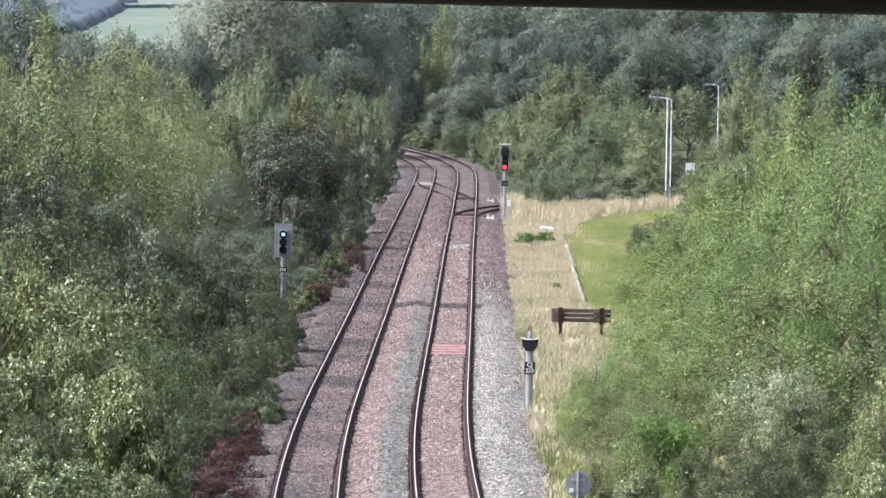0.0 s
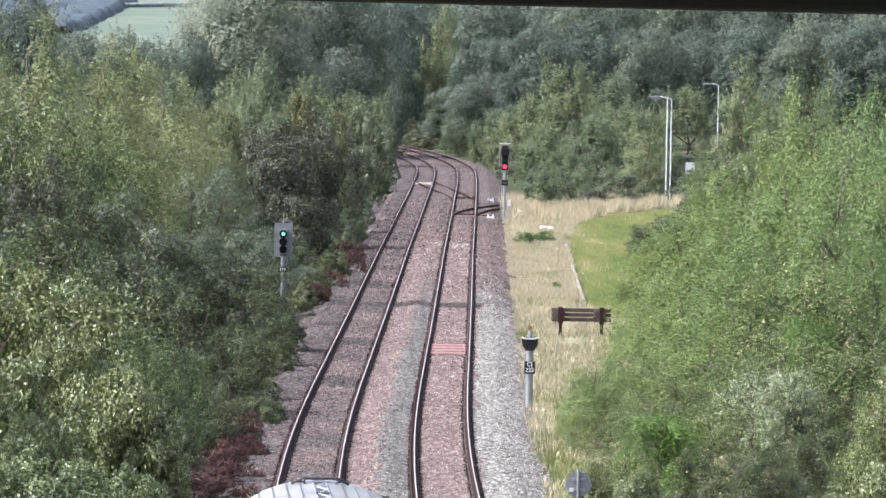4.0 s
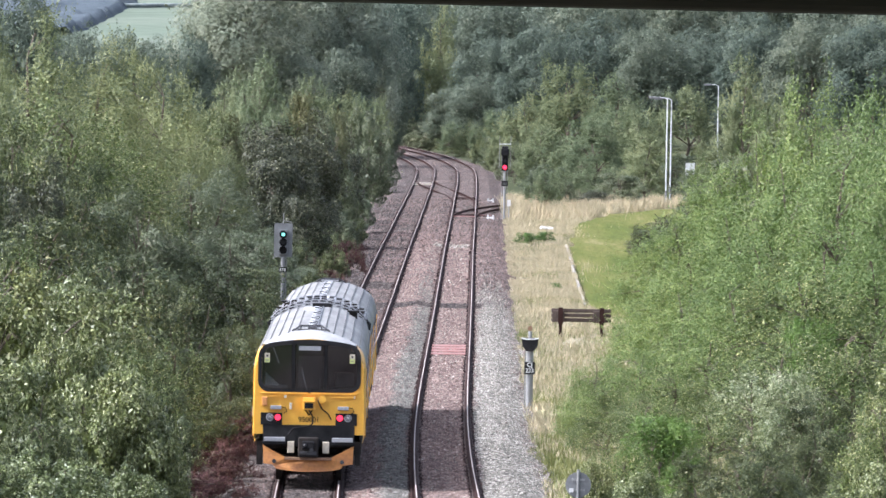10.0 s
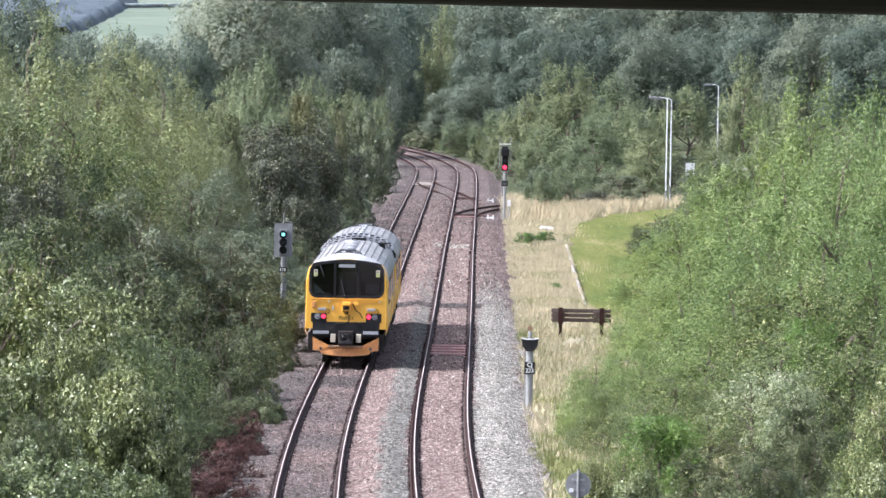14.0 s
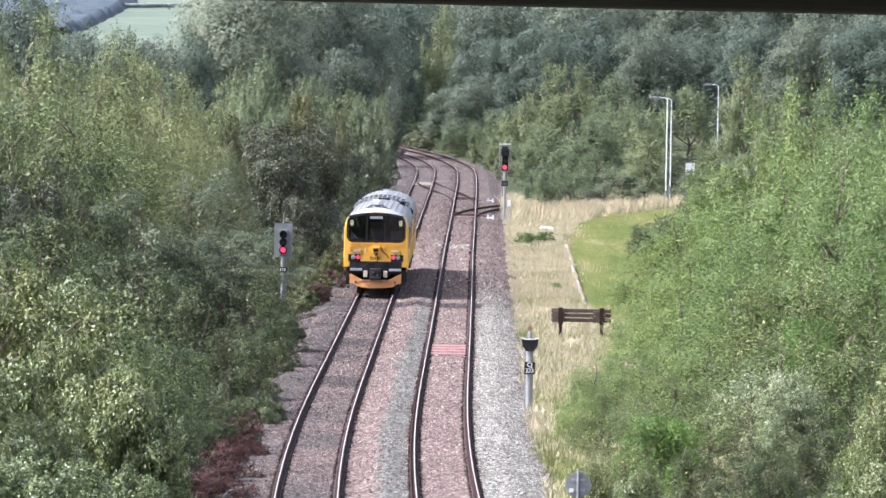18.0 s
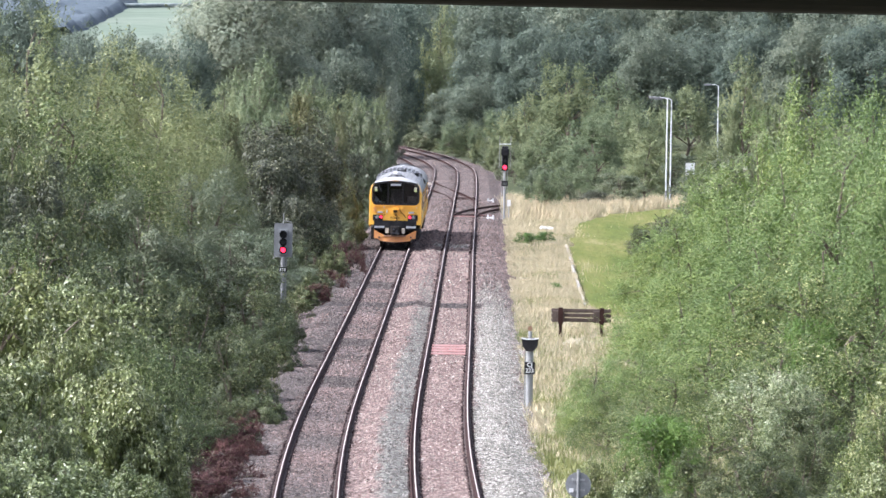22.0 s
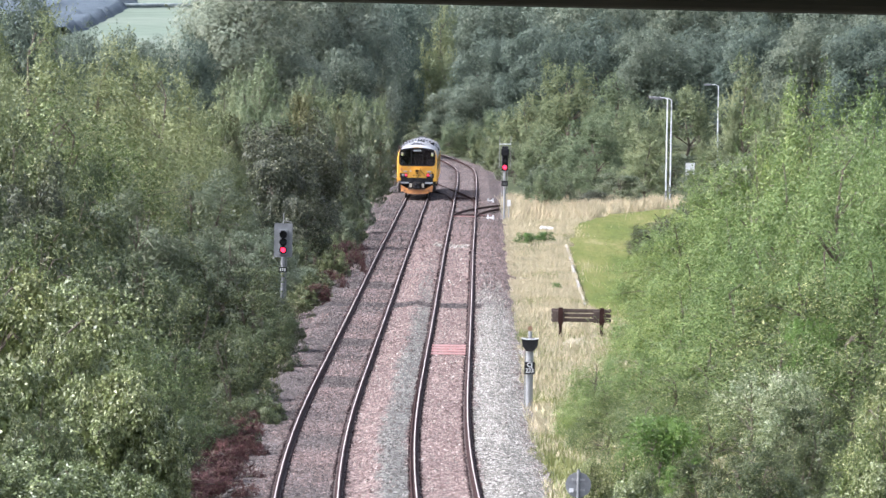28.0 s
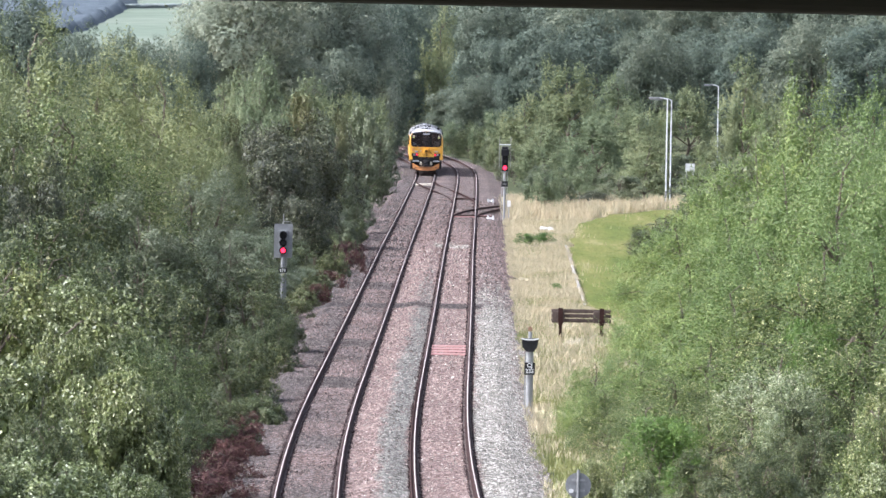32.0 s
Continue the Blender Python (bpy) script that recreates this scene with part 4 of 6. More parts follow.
plant("shadebush", [(-6.4, 372, 2, 3.1), (-7.9, 360, 1.6, 3.3), (-8.9, 345, 1.3, 3.2), (-5.8, 415, 2.6, 2.9), (-5.7, 398, 1.4, 2.4)])
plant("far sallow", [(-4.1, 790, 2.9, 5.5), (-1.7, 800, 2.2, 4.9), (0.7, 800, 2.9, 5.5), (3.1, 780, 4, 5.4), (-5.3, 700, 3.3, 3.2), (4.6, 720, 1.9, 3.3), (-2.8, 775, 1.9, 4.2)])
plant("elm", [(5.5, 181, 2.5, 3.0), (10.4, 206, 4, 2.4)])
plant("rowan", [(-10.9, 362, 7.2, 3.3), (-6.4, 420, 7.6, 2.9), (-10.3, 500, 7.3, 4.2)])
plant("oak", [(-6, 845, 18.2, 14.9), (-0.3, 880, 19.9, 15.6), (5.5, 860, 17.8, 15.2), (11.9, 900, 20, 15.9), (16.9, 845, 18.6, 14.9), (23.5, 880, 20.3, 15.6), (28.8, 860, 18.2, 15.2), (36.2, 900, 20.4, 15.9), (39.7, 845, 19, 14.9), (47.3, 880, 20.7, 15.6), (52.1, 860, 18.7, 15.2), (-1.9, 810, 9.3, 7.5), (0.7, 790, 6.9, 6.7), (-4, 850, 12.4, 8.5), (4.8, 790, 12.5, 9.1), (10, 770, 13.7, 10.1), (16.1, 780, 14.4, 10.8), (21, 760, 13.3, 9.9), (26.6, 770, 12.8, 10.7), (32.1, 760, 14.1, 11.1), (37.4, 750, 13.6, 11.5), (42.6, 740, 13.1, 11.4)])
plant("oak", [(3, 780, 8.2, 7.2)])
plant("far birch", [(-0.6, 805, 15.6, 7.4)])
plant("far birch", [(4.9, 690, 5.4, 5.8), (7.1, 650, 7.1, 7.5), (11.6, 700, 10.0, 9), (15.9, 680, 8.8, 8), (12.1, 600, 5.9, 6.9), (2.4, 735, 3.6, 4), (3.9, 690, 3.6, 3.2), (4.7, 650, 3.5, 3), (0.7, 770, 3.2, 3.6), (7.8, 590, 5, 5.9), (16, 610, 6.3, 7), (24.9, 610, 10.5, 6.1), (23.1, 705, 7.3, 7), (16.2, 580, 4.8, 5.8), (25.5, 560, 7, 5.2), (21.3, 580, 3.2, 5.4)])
plant("far birch", [(10, 535, 3.7, 4.6), (14.7, 540, 3.3, 4.2), (6.8, 497, 3.1, 3.3)])
plant("far sallow", [(7.6, 540, 2.7, 4.6), (12.8, 530, 2.3, 4.9), (5.7, 600, 3.5, 3.7), (4.7, 660, 3.2, 3.6), (8.2, 507, 2.2, 2.6), (12.9, 517, 1.5, 2.8), (19.4, 590, 1.6, 4.1), (17.2, 549, 0.8, 2.5), (16.8, 480, 2.5, 4.1), (18.3, 470, 4.6, 5.1), (-1.1, 805, 1.2, 3.1), (0.3, 790, 1.4, 3), (1.6, 770, 1.4, 3), (3.2, 725, 1.3, 2.2), (0.1, 800, 2.2, 3.7), (1.9, 780, 2.3, 3.6), (3.6, 750, 2.3, 3.5), (4.4, 715, 1.9, 2.7), (17.6, 575, 2.3, 4)])
plant("far sallow", [(20.1, 610, 2.4, 5.2), (19.5, 560, 2.1, 3.9), (5.7, 630, 2.4, 2.9)])
plant("alder", [(12.2, 398, 2.2, 4.3), (14.8, 405, 4.2, 4.7), (11.1, 402, 1.1, 2.2), (10.4, 512, 1.4, 3.2)])
plant("birch", [(15, 300, 10.4, 6.5), (15.6, 270, 10.2, 6.2), (13.6, 315, 8.5, 6.8), (12.1, 325, 6.3, 6.1), (15.6, 250, 9.6, 5.0), (13.2, 280, 7.8, 6.8), (14.4, 262, 8.8, 6.9), (9.9, 310, 4.4, 5.8), (11.3, 285, 5.4, 7), (8.9, 292, 2.3, 3.4), (9, 268, 4.1, 6), (11.1, 255, 4.9, 6.7), (12.9, 245, 5.7, 6.4), (7.2, 252, 2.6, 3.3), (8.1, 244, 3.6, 5)])
plant("birch", [(9.2, 232, 4.6, 6.1), (13.4, 228, 5.6, 6), (7.6, 212, 3.2, 5.2), (5.3, 228, 1.6, 2.4), (6.1, 222, 2.4, 3.5), (4.6, 219, 2.2, 2.8), (4.25, 212, 1.4, 2.2)])
plant("shadebirch", [(11.1, 226, 5.3, 5.9), (11.2, 200, 4.2, 5.3), (9.6, 208, 3.4, 4.7), (6.5, 205, 2.5, 3.7), (4.7, 203, 1.5, 2.5), (5.6, 196, 2.1, 3.1), (6.9, 188, 2.5, 3.5), (10, 166, 3.8, 3), (4.5, 178, 1.9, 2.2), (4.7, 212, 1.8, 1.9), (4.1, 205, 1.0, 1.8)])
# dark-leaved bushes added in place of shaded hollows among the right-hand growth
plant("shadebush", [(7.7, 172, 1.3, 2.2), (6.3, 173, 2.1, 2.1), (7.2, 169, 2.3, 2.3), (9.7, 190, 2.7, 2.4), (8.0, 178, 1.7, 2.0), (9.0, 182, 1.9, 1.8)])
plant("near", [(3.6, 172, 1.8, 1.2), (4.5, 165, 1.9, 1.9), (9.6, 158, 2.8, 2.4), (11.6, 182, 3.6, 3.1)])
plant("bramble", [(1.1, 775, 1.1, 3), (2.5, 745, 1, 2.6), (3.7, 705, 1.1, 2.2), (-0.5, 795, 1.1, 3.1)])
plant("elm", [(4.7, 417, 0.8, 1.7), (5.8, 420, 0.8, 1.5), (5.3, 341, 0.5, 0.6)])
plant("willow", [(8.3, 197, 2.9, 2.6), (9.4, 195, 3.1, 2.2)])
plant("far sallow", [(-6.7, 410, 7.4, 3.8)])
plant("bramble", [(-0.1, 772, 0.8, 2.4), (0.9, 757, 0.8, 2.1), (-1.4, 790, 0.8, 2.4)])
plant("shadebirch", [(-13.5, 262, 8.3, 7.4), (-15, 250, 7.2, 6.1), (-13.1, 290, 6.9, 7.1), (-7.6, 184, 3.6, 3.6), (-7.2, 196, 3.4, 3.1), (-8, 178, 4.2, 3.7), (-11.2, 190, 5.4, 4.6)])


# ---------------------------------------------------------------- the train
HALF = 9.95


def loft(sections, close=False):
    """Skin between sections, each a list of points of equal count."""
    bm = bmesh.new()
    rows = [[bm.verts.new(p) for p in s] for s in sections]
    for a, b in zip(rows, rows[1:]):
        for i in range(len(a) - 1):
            bm.faces.new((a[i], a[i + 1], b[i + 1], b[i]))
    return bm


ROOF_ARC = [(1.385, 2.86), (1.36, 3.05), (1.30, 3.24), (1.14, 3.42), (0.90, 3.56), (0.60, 3.67), (0.30, 3.735), (0.0, 3.755)]


def roof_half(s):
    """Roof line from one eave over the top to the other; s sinks it towards the cab end."""
    pts = [(x * (1 - 0.035 * s), z - 0.17 * s * (z - 2.86) / 0.895) for x, z in ROOF_ARC]
    return pts + [(-x, z) for x, z in reversed(pts[:-1])]


def roof_z(x):
    a = abs(x)
    for (x1, z1), (x0, z0) in zip(ROOF_ARC, ROOF_ARC[1:]):
        if x0 <= a <= x1:
            return z0 + (z1 - z0) * (a - x0) / (x1 - x0)
    return 2.86


def disc(x, y, z, r, depth=0.03, seg=18):
    return rd((x, y, z), (x, y - depth, z), r, seg=seg)


def screen_outline(w, h, rad, arch, seg=6):
    """Rounded windscreen outline round z 2.885, its top edge arched."""
    pts = []
    for cx, cz, a0 in ((w / 2 - rad, h / 2 - rad, 0), (-w / 2 + rad, h / 2 - rad, 90), (-w / 2 + rad, -h / 2 + rad, 180), (w / 2 - rad, -h / 2 + rad, 270)):
        for k in range(seg + 1):
            t = radians(a0 + 90 * k / seg)
            pts.append((cx + rad * math.cos(t), cz + rad * math.sin(t)))
        if a0 == 0:
            pts += [(cx * (1 - k / 5), h / 2) for k in range(1, 10)]
    return [(x, 2.875 + z + (arch * (1 - (2 * x / w) ** 2) - 0.5 * arch if z > 0 else 0)) for x, z in pts]


def build_car():
    """One car, its cab at the -y end, the origin on the rails under its middle."""
    car = thing("railcar", "yellow diesel railcar with a silver ribbed roof", "train car", group="cars of the train")
    sides = [(1.345, 1.02), (1.38, 1.22), (1.388, 2.0), (1.385, 2.86)]
    ysec = [(-HALF, 1.0), (-HALF + 0.22, 0.45), (-HALF + 0.75, 0.0), (0.0, 0.0), (HALF, 0.0)]
    for sgn, nm in ((1, "side_wall"), (-1, "side_wall")):
        bm = loft([[(sgn * x * (1 - 0.018 * s), y, z) for x, z in sides] for y, s in ysec])
        part(nm, bm, M_YELLOW, car, smooth=True)
        # passenger and saloon windows along the side
        for wy in (-6.2, -4.5, -2.8, -1.1, 2.4, 4.1, 5.8):
            w = part("window", bx(sgn * 1.386, sgn * 1.403, wy - 0.62, wy + 0.62, 1.98, 2.72), M_GLASS, car)
            part("window_frame", bx(sgn * 1.382, sgn * 1.396, wy - 0.67, wy + 0.67, 1.93, 2.77), M_BLACK, w)
        for dy in (-8.6, 0.65, 7.6):
            d = part("door", bx(sgn * 1.382, sgn * 1.400, dy - 0.42, dy + 0.42, 1.12, 2.80, 0.004), M_YELLOW, car)
            part("door_window", bx(sgn * 1.399, sgn * 1.408, dy - 0.26, dy + 0.26, 1.98, 2.66), M_GLASS, d)
            part("door_handle", bx(sgn * 1.399, sgn * 1.423, dy - 0.36, dy - 0.30, 1.6, 1.85), M_ALU, d)
        part("gutter", bx(sgn * 1.37, sgn * 1.41, -HALF + 0.8, HALF, 2.85, 2.885), M_ROOFRIB, car)
    # roof skin: an off-white dome over the cab, then silver sheets
    cab_secs = ((-HALF, 1.0), (-HALF + 0.2, 0.5), (-HALF + 0.5, 0.15), (-HALF + 1.0, 0.0))
    part("cab_roof", loft([[(x, y, z) for x, z in roof_half(s)[3:-3]] for y, s in cab_secs]), M_ROOFDOME, car, "off-white domed cab roof", True)
    for cut in (slice(0, 4), slice(-4, None)):
        part("cab_corner", loft([[(x, y, z) for x, z in roof_half(s)[cut]] for y, s in cab_secs]), M_YELLOW, car, "yellow cab roof corner", True)
    part("roof", loft([[(x, y, z) for x, z in roof_half(0)] for y in (-HALF + 1.0, -5, 0, 5, HALF)]), M_ROOF, car, "silver roof with dark lengthwise ribs", True)
    for x in (-1.22, -1.0, -0.78, -0.56, -0.34, 0.34, 0.56, 0.78, 1.0, 1.22):
        z = roof_z(x)
        rib = part("roof_rib", bx(x - 0.007, x + 0.007, -HALF + 1.02, HALF - 0.45, z - 0.01, z + 0.026), M_ROOFRIB, car)
        part("bright_edge", bx(x - 0.015, x - 0.008, -HALF + 1.02, HALF - 0.45, z - 0.01, z + 0.010), M_ROOFDOME, rib, "pale strip along one side of the rib")
    # centre run: a dark trough under a white lattice, with boxes at its ends
    run = part("cable_run", bx(-0.08, 0.14, -HALF + 2.2, HALF - 3.0, 3.735, 3.765), M_SOOT, car, "dark cable trough")
    for x in (-0.085, 0.125):
        part("cable", bx(x, x + 0.02, -HALF + 2.2, HALF - 3.0, 3.76, 3.785), M_ALU, run)
    for k in range(8):
        y = -HALF + 2.4 + k * 1.78
        part("lattice_bar", tube([(-0.06, y, 3.785), (0.12, y + 0.87, 3.785), (-0.06, y + 1.74, 3.785)], 0.010, 5), M_WHITE, run, "white zigzag lattice")
        part("cable_clip", bx(-0.08, 0.14, y + 0.8, y + 1.0, 3.76, 3.80), M_SOOT if k % 2 else M_ALU, run)
    fr = part("roof_frame", bx(-0.44, 0.44, -HALF + 1.5, -HALF + 1.56, 3.735, 3.765), M_SOOT, car, "dark trapezoid roof frame")
    part("frame_bar", tube([(-0.46, -HALF + 1.5, 3.72), (-0.26, -HALF + 1.9, 3.835), (0.26, -HALF + 1.9, 3.835), (0.46, -HALF + 1.5, 3.72)], 0.022, 6), M_SOOT, fr)
    part("frame_bar", tube([(-0.26, -HALF + 2.3, 3.80), (0.26, -HALF + 2.3, 3.80)], 0.018, 6), M_ALU, fr)
    for x in (-0.26, -0.05, 0.08, 0.26):
        part("bracket", bx(x - 0.018, x + 0.018, -HALF + 1.86, -HALF + 1.94, 3.72, 3.835), M_SOOT, fr)
    part("frame_box", bx(-0.08, 0.14, -HALF + 1.62, -HALF + 1.86, 3.74, 3.81, 0.01), M_SOOT, fr)
    part("end_bar", bx(-0.16, 0.36, HALF - 2.5, HALF - 2.25, 3.72, 3.84, 0.01), M_BLACK, car, "black box across the roof")
    part("roof_hatch", bx(-0.36, -0.10, HALF - 5.2, HALF - 3.2, 3.725, 3.760, 0.012), M_WHITE, car, "pale roof panel")
    # upright lattice arched over the inner end, with dark cells
    for lift in (0.015, 0.085, 0.155):
        pts = [(x, HALF - 1.65, roof_z(x) + lift) for x in [-1.30 + 2.6 * i / 26 for i in range(27)]]
        part("roof_pipe", tube(pts, 0.013), M_ALU, car)
    pts = [(x, HALF - 0.75, roof_z(x) + 0.04) for x in [-1.26 + 2.52 * i / 26 for i in range(27)]]
    part("roof_pipe", tube(pts, 0.016), M_ALU, car)
    bays = [-1.24 + 0.207 * i for i in range(13)]
    for k, xa in enumerate(bays):
        rung = part("lattice_rung", rd((xa, HALF - 1.65, roof_z(xa) - 0.01), (xa, HALF - 1.65, roof_z(xa) + 0.16), 0.013, seg=6), M_ALU, car)
        part("lattice_tie", rd((xa, HALF - 1.65, roof_z(xa) + 0.15), (xa, HALF - 0.75, roof_z(xa) + 0.04), 0.011, seg=6), M_ALU, rung)
        if k == len(bays) - 1:
            continue
        xm = xa + 0.1035
        z = roof_z(xm)
        edge = abs(xm) > 0.7
        part("roof_insert", bx(xm - 0.070, xm + 0.070, HALF - 1.60, HALF - 1.54, z + 0.10, z + 0.145, 0.006), M_UNDER if edge else M_SOOT, rung)
        part("roof_insert", bx(xm - 0.085 if edge else xm - 0.055, xm + 0.085 if edge else xm + 0.055, HALF - 1.60, HALF - 1.54, z + 0.005, z + (0.065 if edge else 0.05), 0.006), M_UNDER if edge else M_SOOT, rung)
        part("roof_insert", bx(xm - 0.06, xm + 0.06, HALF - 1.3, HALF - 0.95, z - 0.01, z + 0.03, 0.006), M_SOOT, rung)
    # black plates put in for the shadow of the gap between the cars
    for sgn in (-1, 1):
        bm = bmesh.new()
        f = bm.faces.new([bm.verts.new((sgn * x, HALF - 0.16, z)) for x, z in ((0.72, 3.66), (1.06, 3.60), (1.42, 3.20), (1.40, 3.02), (1.22, 3.24), (1.0, 3.46))])
        g = bmesh.ops.extrude_face_region(bm, geom=[f])
        bmesh.ops.translate(bm, vec=(0, 0.2, 0), verts=[v for v in g["geom"] if isinstance(v, bmesh.types.BMVert)])
        part("gap_shadow", bm, M_BLACK, car, "black plate standing in for shadow in the gap between the cars")
    vent = part("vent_box", bx(0.84, 1.06, HALF - 3.4, HALF - 3.0, 3.42, 3.66, 0.02), M_BLACK, car, "black vent box")
    part("vent_cap", bx(0.79, 1.11, HALF - 3.5, HALF - 2.95, 3.655, 3.695, 0.01), M_BLACK, vent)
    # inner end wall
    bm = bmesh.new()
    bm.faces.new([bm.verts.new((x, HALF - 0.02, z)) for x, z in [(1.345, 1.02), (1.385, 2.86)] + roof_half(0)[1:-1] + [(-1.385, 2.86), (-1.345, 1.02)]])
    part("inner_end", bm, M_UNDER, car)
    part("gangway", bx(-0.5, 0.5, HALF - 0.02, HALF + 0.12, 1.0, 3.1, 0.03), M_BLACK, car)
    # cab end
    y0 = -HALF
    yf = y0 - 0.07
    top = [(x * 0.985, z) for x, z in roof_half(1.0)]
    ring = [(1.365, 1.22), (1.335, 2.86)] + top[2:-2] + [(-1.335, 2.86), (-1.365, 1.22)]
    hole = screen_outline(2.44, 1.13, 0.24, 0.16)
    bm = bmesh.new()
    edges = []
    for loop in (ring, hole):
        vs = [bm.verts.new((x, yf, z)) for x, z in loop]
        edges += [bm.edges.new((vs[k], vs[(k + 1) % len(vs)])) for k in range(len(vs))]
    bmesh.ops.triangle_fill(bm, edges=edges, use_beauty=True)
    g = bmesh.ops.extrude_face_region(bm, geom=list(bm.faces))
    for v in g["geom"]:
        if isinstance(v, bmesh.types.BMVert):
            v.co.y += 0.09
            v.co.x *= 1.015
    front = part("cab_front", bm, M_YELLOW, car, "bright yellow cab front")
    bm = bmesh.new()
    outer, inner = screen_outline(2.54, 1.22, 0.27, 0.16), screen_outline(2.36, 1.03, 0.20, 0.14)
    a, b2 = [[bm.verts.new((x, yf - 0.02, z)) for x, z in lp] for lp in (outer, inner)]
    a3, b3 = [[bm.verts.new((x, yf + 0.02, z)) for x, z in lp] for lp in (outer, inner)]
    n = len(outer)
    for k in range(n):
        q = (k + 1) % n
        bm.faces.new((a[k], a[q], b2[q], b2[k]))
        bm.faces.new((a[k], a[q], a3[q], a3[k]))
        bm.faces.new((b2[k], b2[q], b3[q], b3[k]))
    surround = part("windscreen_surround", bm, M_BLACK, front, "black rounded windscreen surround")
    for x in (-0.40, 0.40):
        part("pillar", bx(x - 0.03, x + 0.03, yf - 0.018, yf + 0.03, 2.36, 3.42), M_BLACK, surround)
    for x, w, top in ((-0.81, 0.73, 3.44), (0.0, 0.70, 3.49), (0.81, 0.73, 3.44)):
        p = part("windscreen", bx(x - w / 2, x + w / 2, yf - 0.004, yf + 0.004, 2.34, top), M_PANE, front, "tinted windscreen pane")
        p.visible_shadow = False
    # the cab behind the glass
    cab = part("cab_bulkhead", bx(-1.1, 1.1, y0 + 1.35, y0 + 1.4, 1.2, 3.4), M_UNDER, car)
    part("cab_door", bx(-0.30, 0.34, y0 + 1.32, y0 + 1.35, 1.3, 3.1), M_BOARD, cab)
    part("desk", bx(-1.28, -0.55, y0 + 0.02, y0 + 0.55, 1.6, 2.42, 0.02), M_GREYPOST, car)
    hoodm = bmesh.new()
    f = hoodm.faces.new([hoodm.verts.new((x, y0 + 0.03, z)) for x, z in ((-1.10, 2.40), (-0.72, 2.40), (-0.80, 2.47), (-1.10, 2.74))])
    g = bmesh.ops.extrude_face_region(hoodm, geom=[f])
    bmesh.ops.translate(hoodm, vec=(0, 0.35, 0), verts=[v for v in g["geom"] if isinstance(v, bmesh.types.BMVert)])
    part("desk_hood", hoodm, M_WHITE, car, "pale sloping desk hood")
    part("seat_back", bx(0.62, 1.10, y0 + 0.70, y0 + 0.82, 1.8, 2.74, 0.06), M_BOARD, car)
    part("instrument_box", bx(0.55, 1.28, y0 + 0.02, y0 + 0.4, 1.6, 2.40, 0.03), M_BLACK, car)
    part("destination_blind", bx(-0.27, 0.27, yf - 0.052, yf - 0.030, 3.30, 3.405), M_ALU, front)
    for x in (-1.05, 1.05):
        s = part("warning_sticker", bx(x - 0.065, x + 0.065, yf - 0.047, yf - 0.040, 2.99, 3.22), M_CREAM, front, "pale yellow sticker with a dark mark")
        part("sticker_band", bx(x - 0.06, x + 0.06, yf - 0.050, yf - 0.0465, 2.995, 3.095), M_STICKER, s, "yellow-green lower band")
        part("sticker_mark", bx(x - 0.025, x + 0.025, yf - 0.052, yf - 0.046, 3.13, 3.18), M_SOOT, s)
        part("sticker_mark", bx(x - 0.04, x + 0.04, yf - 0.052, yf - 0.046, 3.03, 3.06), M_GREYPOST, s)
    part("wiper", tube([(-0.06, yf - 0.06, 2.33), (-0.20, yf - 0.065, 2.88)], 0.014), M_SOOT, front)
    part("wiper", tube([(-0.90, yf - 0.06, 3.36), (-0.76, yf - 0.065, 2.98)], 0.012), M_SOOT, front)
    for x in (-0.82, 0.84):
        part("handrail", bx(x - 0.30, x + 0.30, yf - 0.06, yf - 0.03, 2.135, 2.165), M_YELLOW, front)
        part("lamp_bar", bx(x - 0.14 * 0.95, x + 0.14, yf - 0.10, yf + 0.01, 1.835, 1.925, 0.012), M_ALU, front, "grey lamp housing")
        part("handrail_end", bx(x + (0.26 if x > 0 else 0.20), x + (0.30 if x > 0 else 0.26), yf - 0.075, yf, 2.12, 2.185, 0.006), M_CREAM, front, "pale handrail end")
        part("lamp_cable", tube([(x + 0.12, yf - 0.05, 1.90), (x + 0.24, yf - 0.06, 1.88), (x + 0.27, yf - 0.05, 1.79), (x + 0.20, yf - 0.03, 1.74)], 0.010), M_BLACK, front)
    part("windscreen_ledge", bx(-1.20, 1.20, yf - 0.055, yf + 0.01, 2.215, 2.245, 0.008), M_YELLOW, front, "yellow lip under the windscreen")
    part("lamp_iron", bx(-0.03, 0.03, yf - 0.06, yf + 0.01, 2.24, 2.33, 0.006), M_BLACK, front)
    cb = part("camera_box", bx(-0.15, 0.15, yf - 0.20, yf + 0.01, 1.83, 2.14, 0.02), M_YELLOW, front, "yellow camera housing with a dark lens")
    part("camera_lens", bx(-0.105, 0.105, yf - 0.215, yf - 0.195, 1.875, 2.005), M_BLACK, cb)
    part("camera_hood", bx(-0.16, 0.16, yf - 0.27, yf - 0.19, 2.03, 2.065, 0.004), M_YELLOW, cb)
    part("camera_bracket", tube([(-0.09, yf - 0.15, 1.84), (0.0, yf - 0.05, 1.70), (0.09, yf - 0.15, 1.84)], 0.016), M_BLACK, cb)
    part("lamp_boss", disc(0.33, yf + 0.01, 2.10, 0.095, 0.12), M_YELLOW, front)
    part("air_hose", tube([(0.27, yf - 0.08, 2.16), (0.22, yf - 0.10, 2.06), (0.32, yf - 0.09, 1.86), (0.48, yf - 0.09, 1.74), (0.55, yf - 0.07, 1.60)], 0.018), M_BLACK, front)
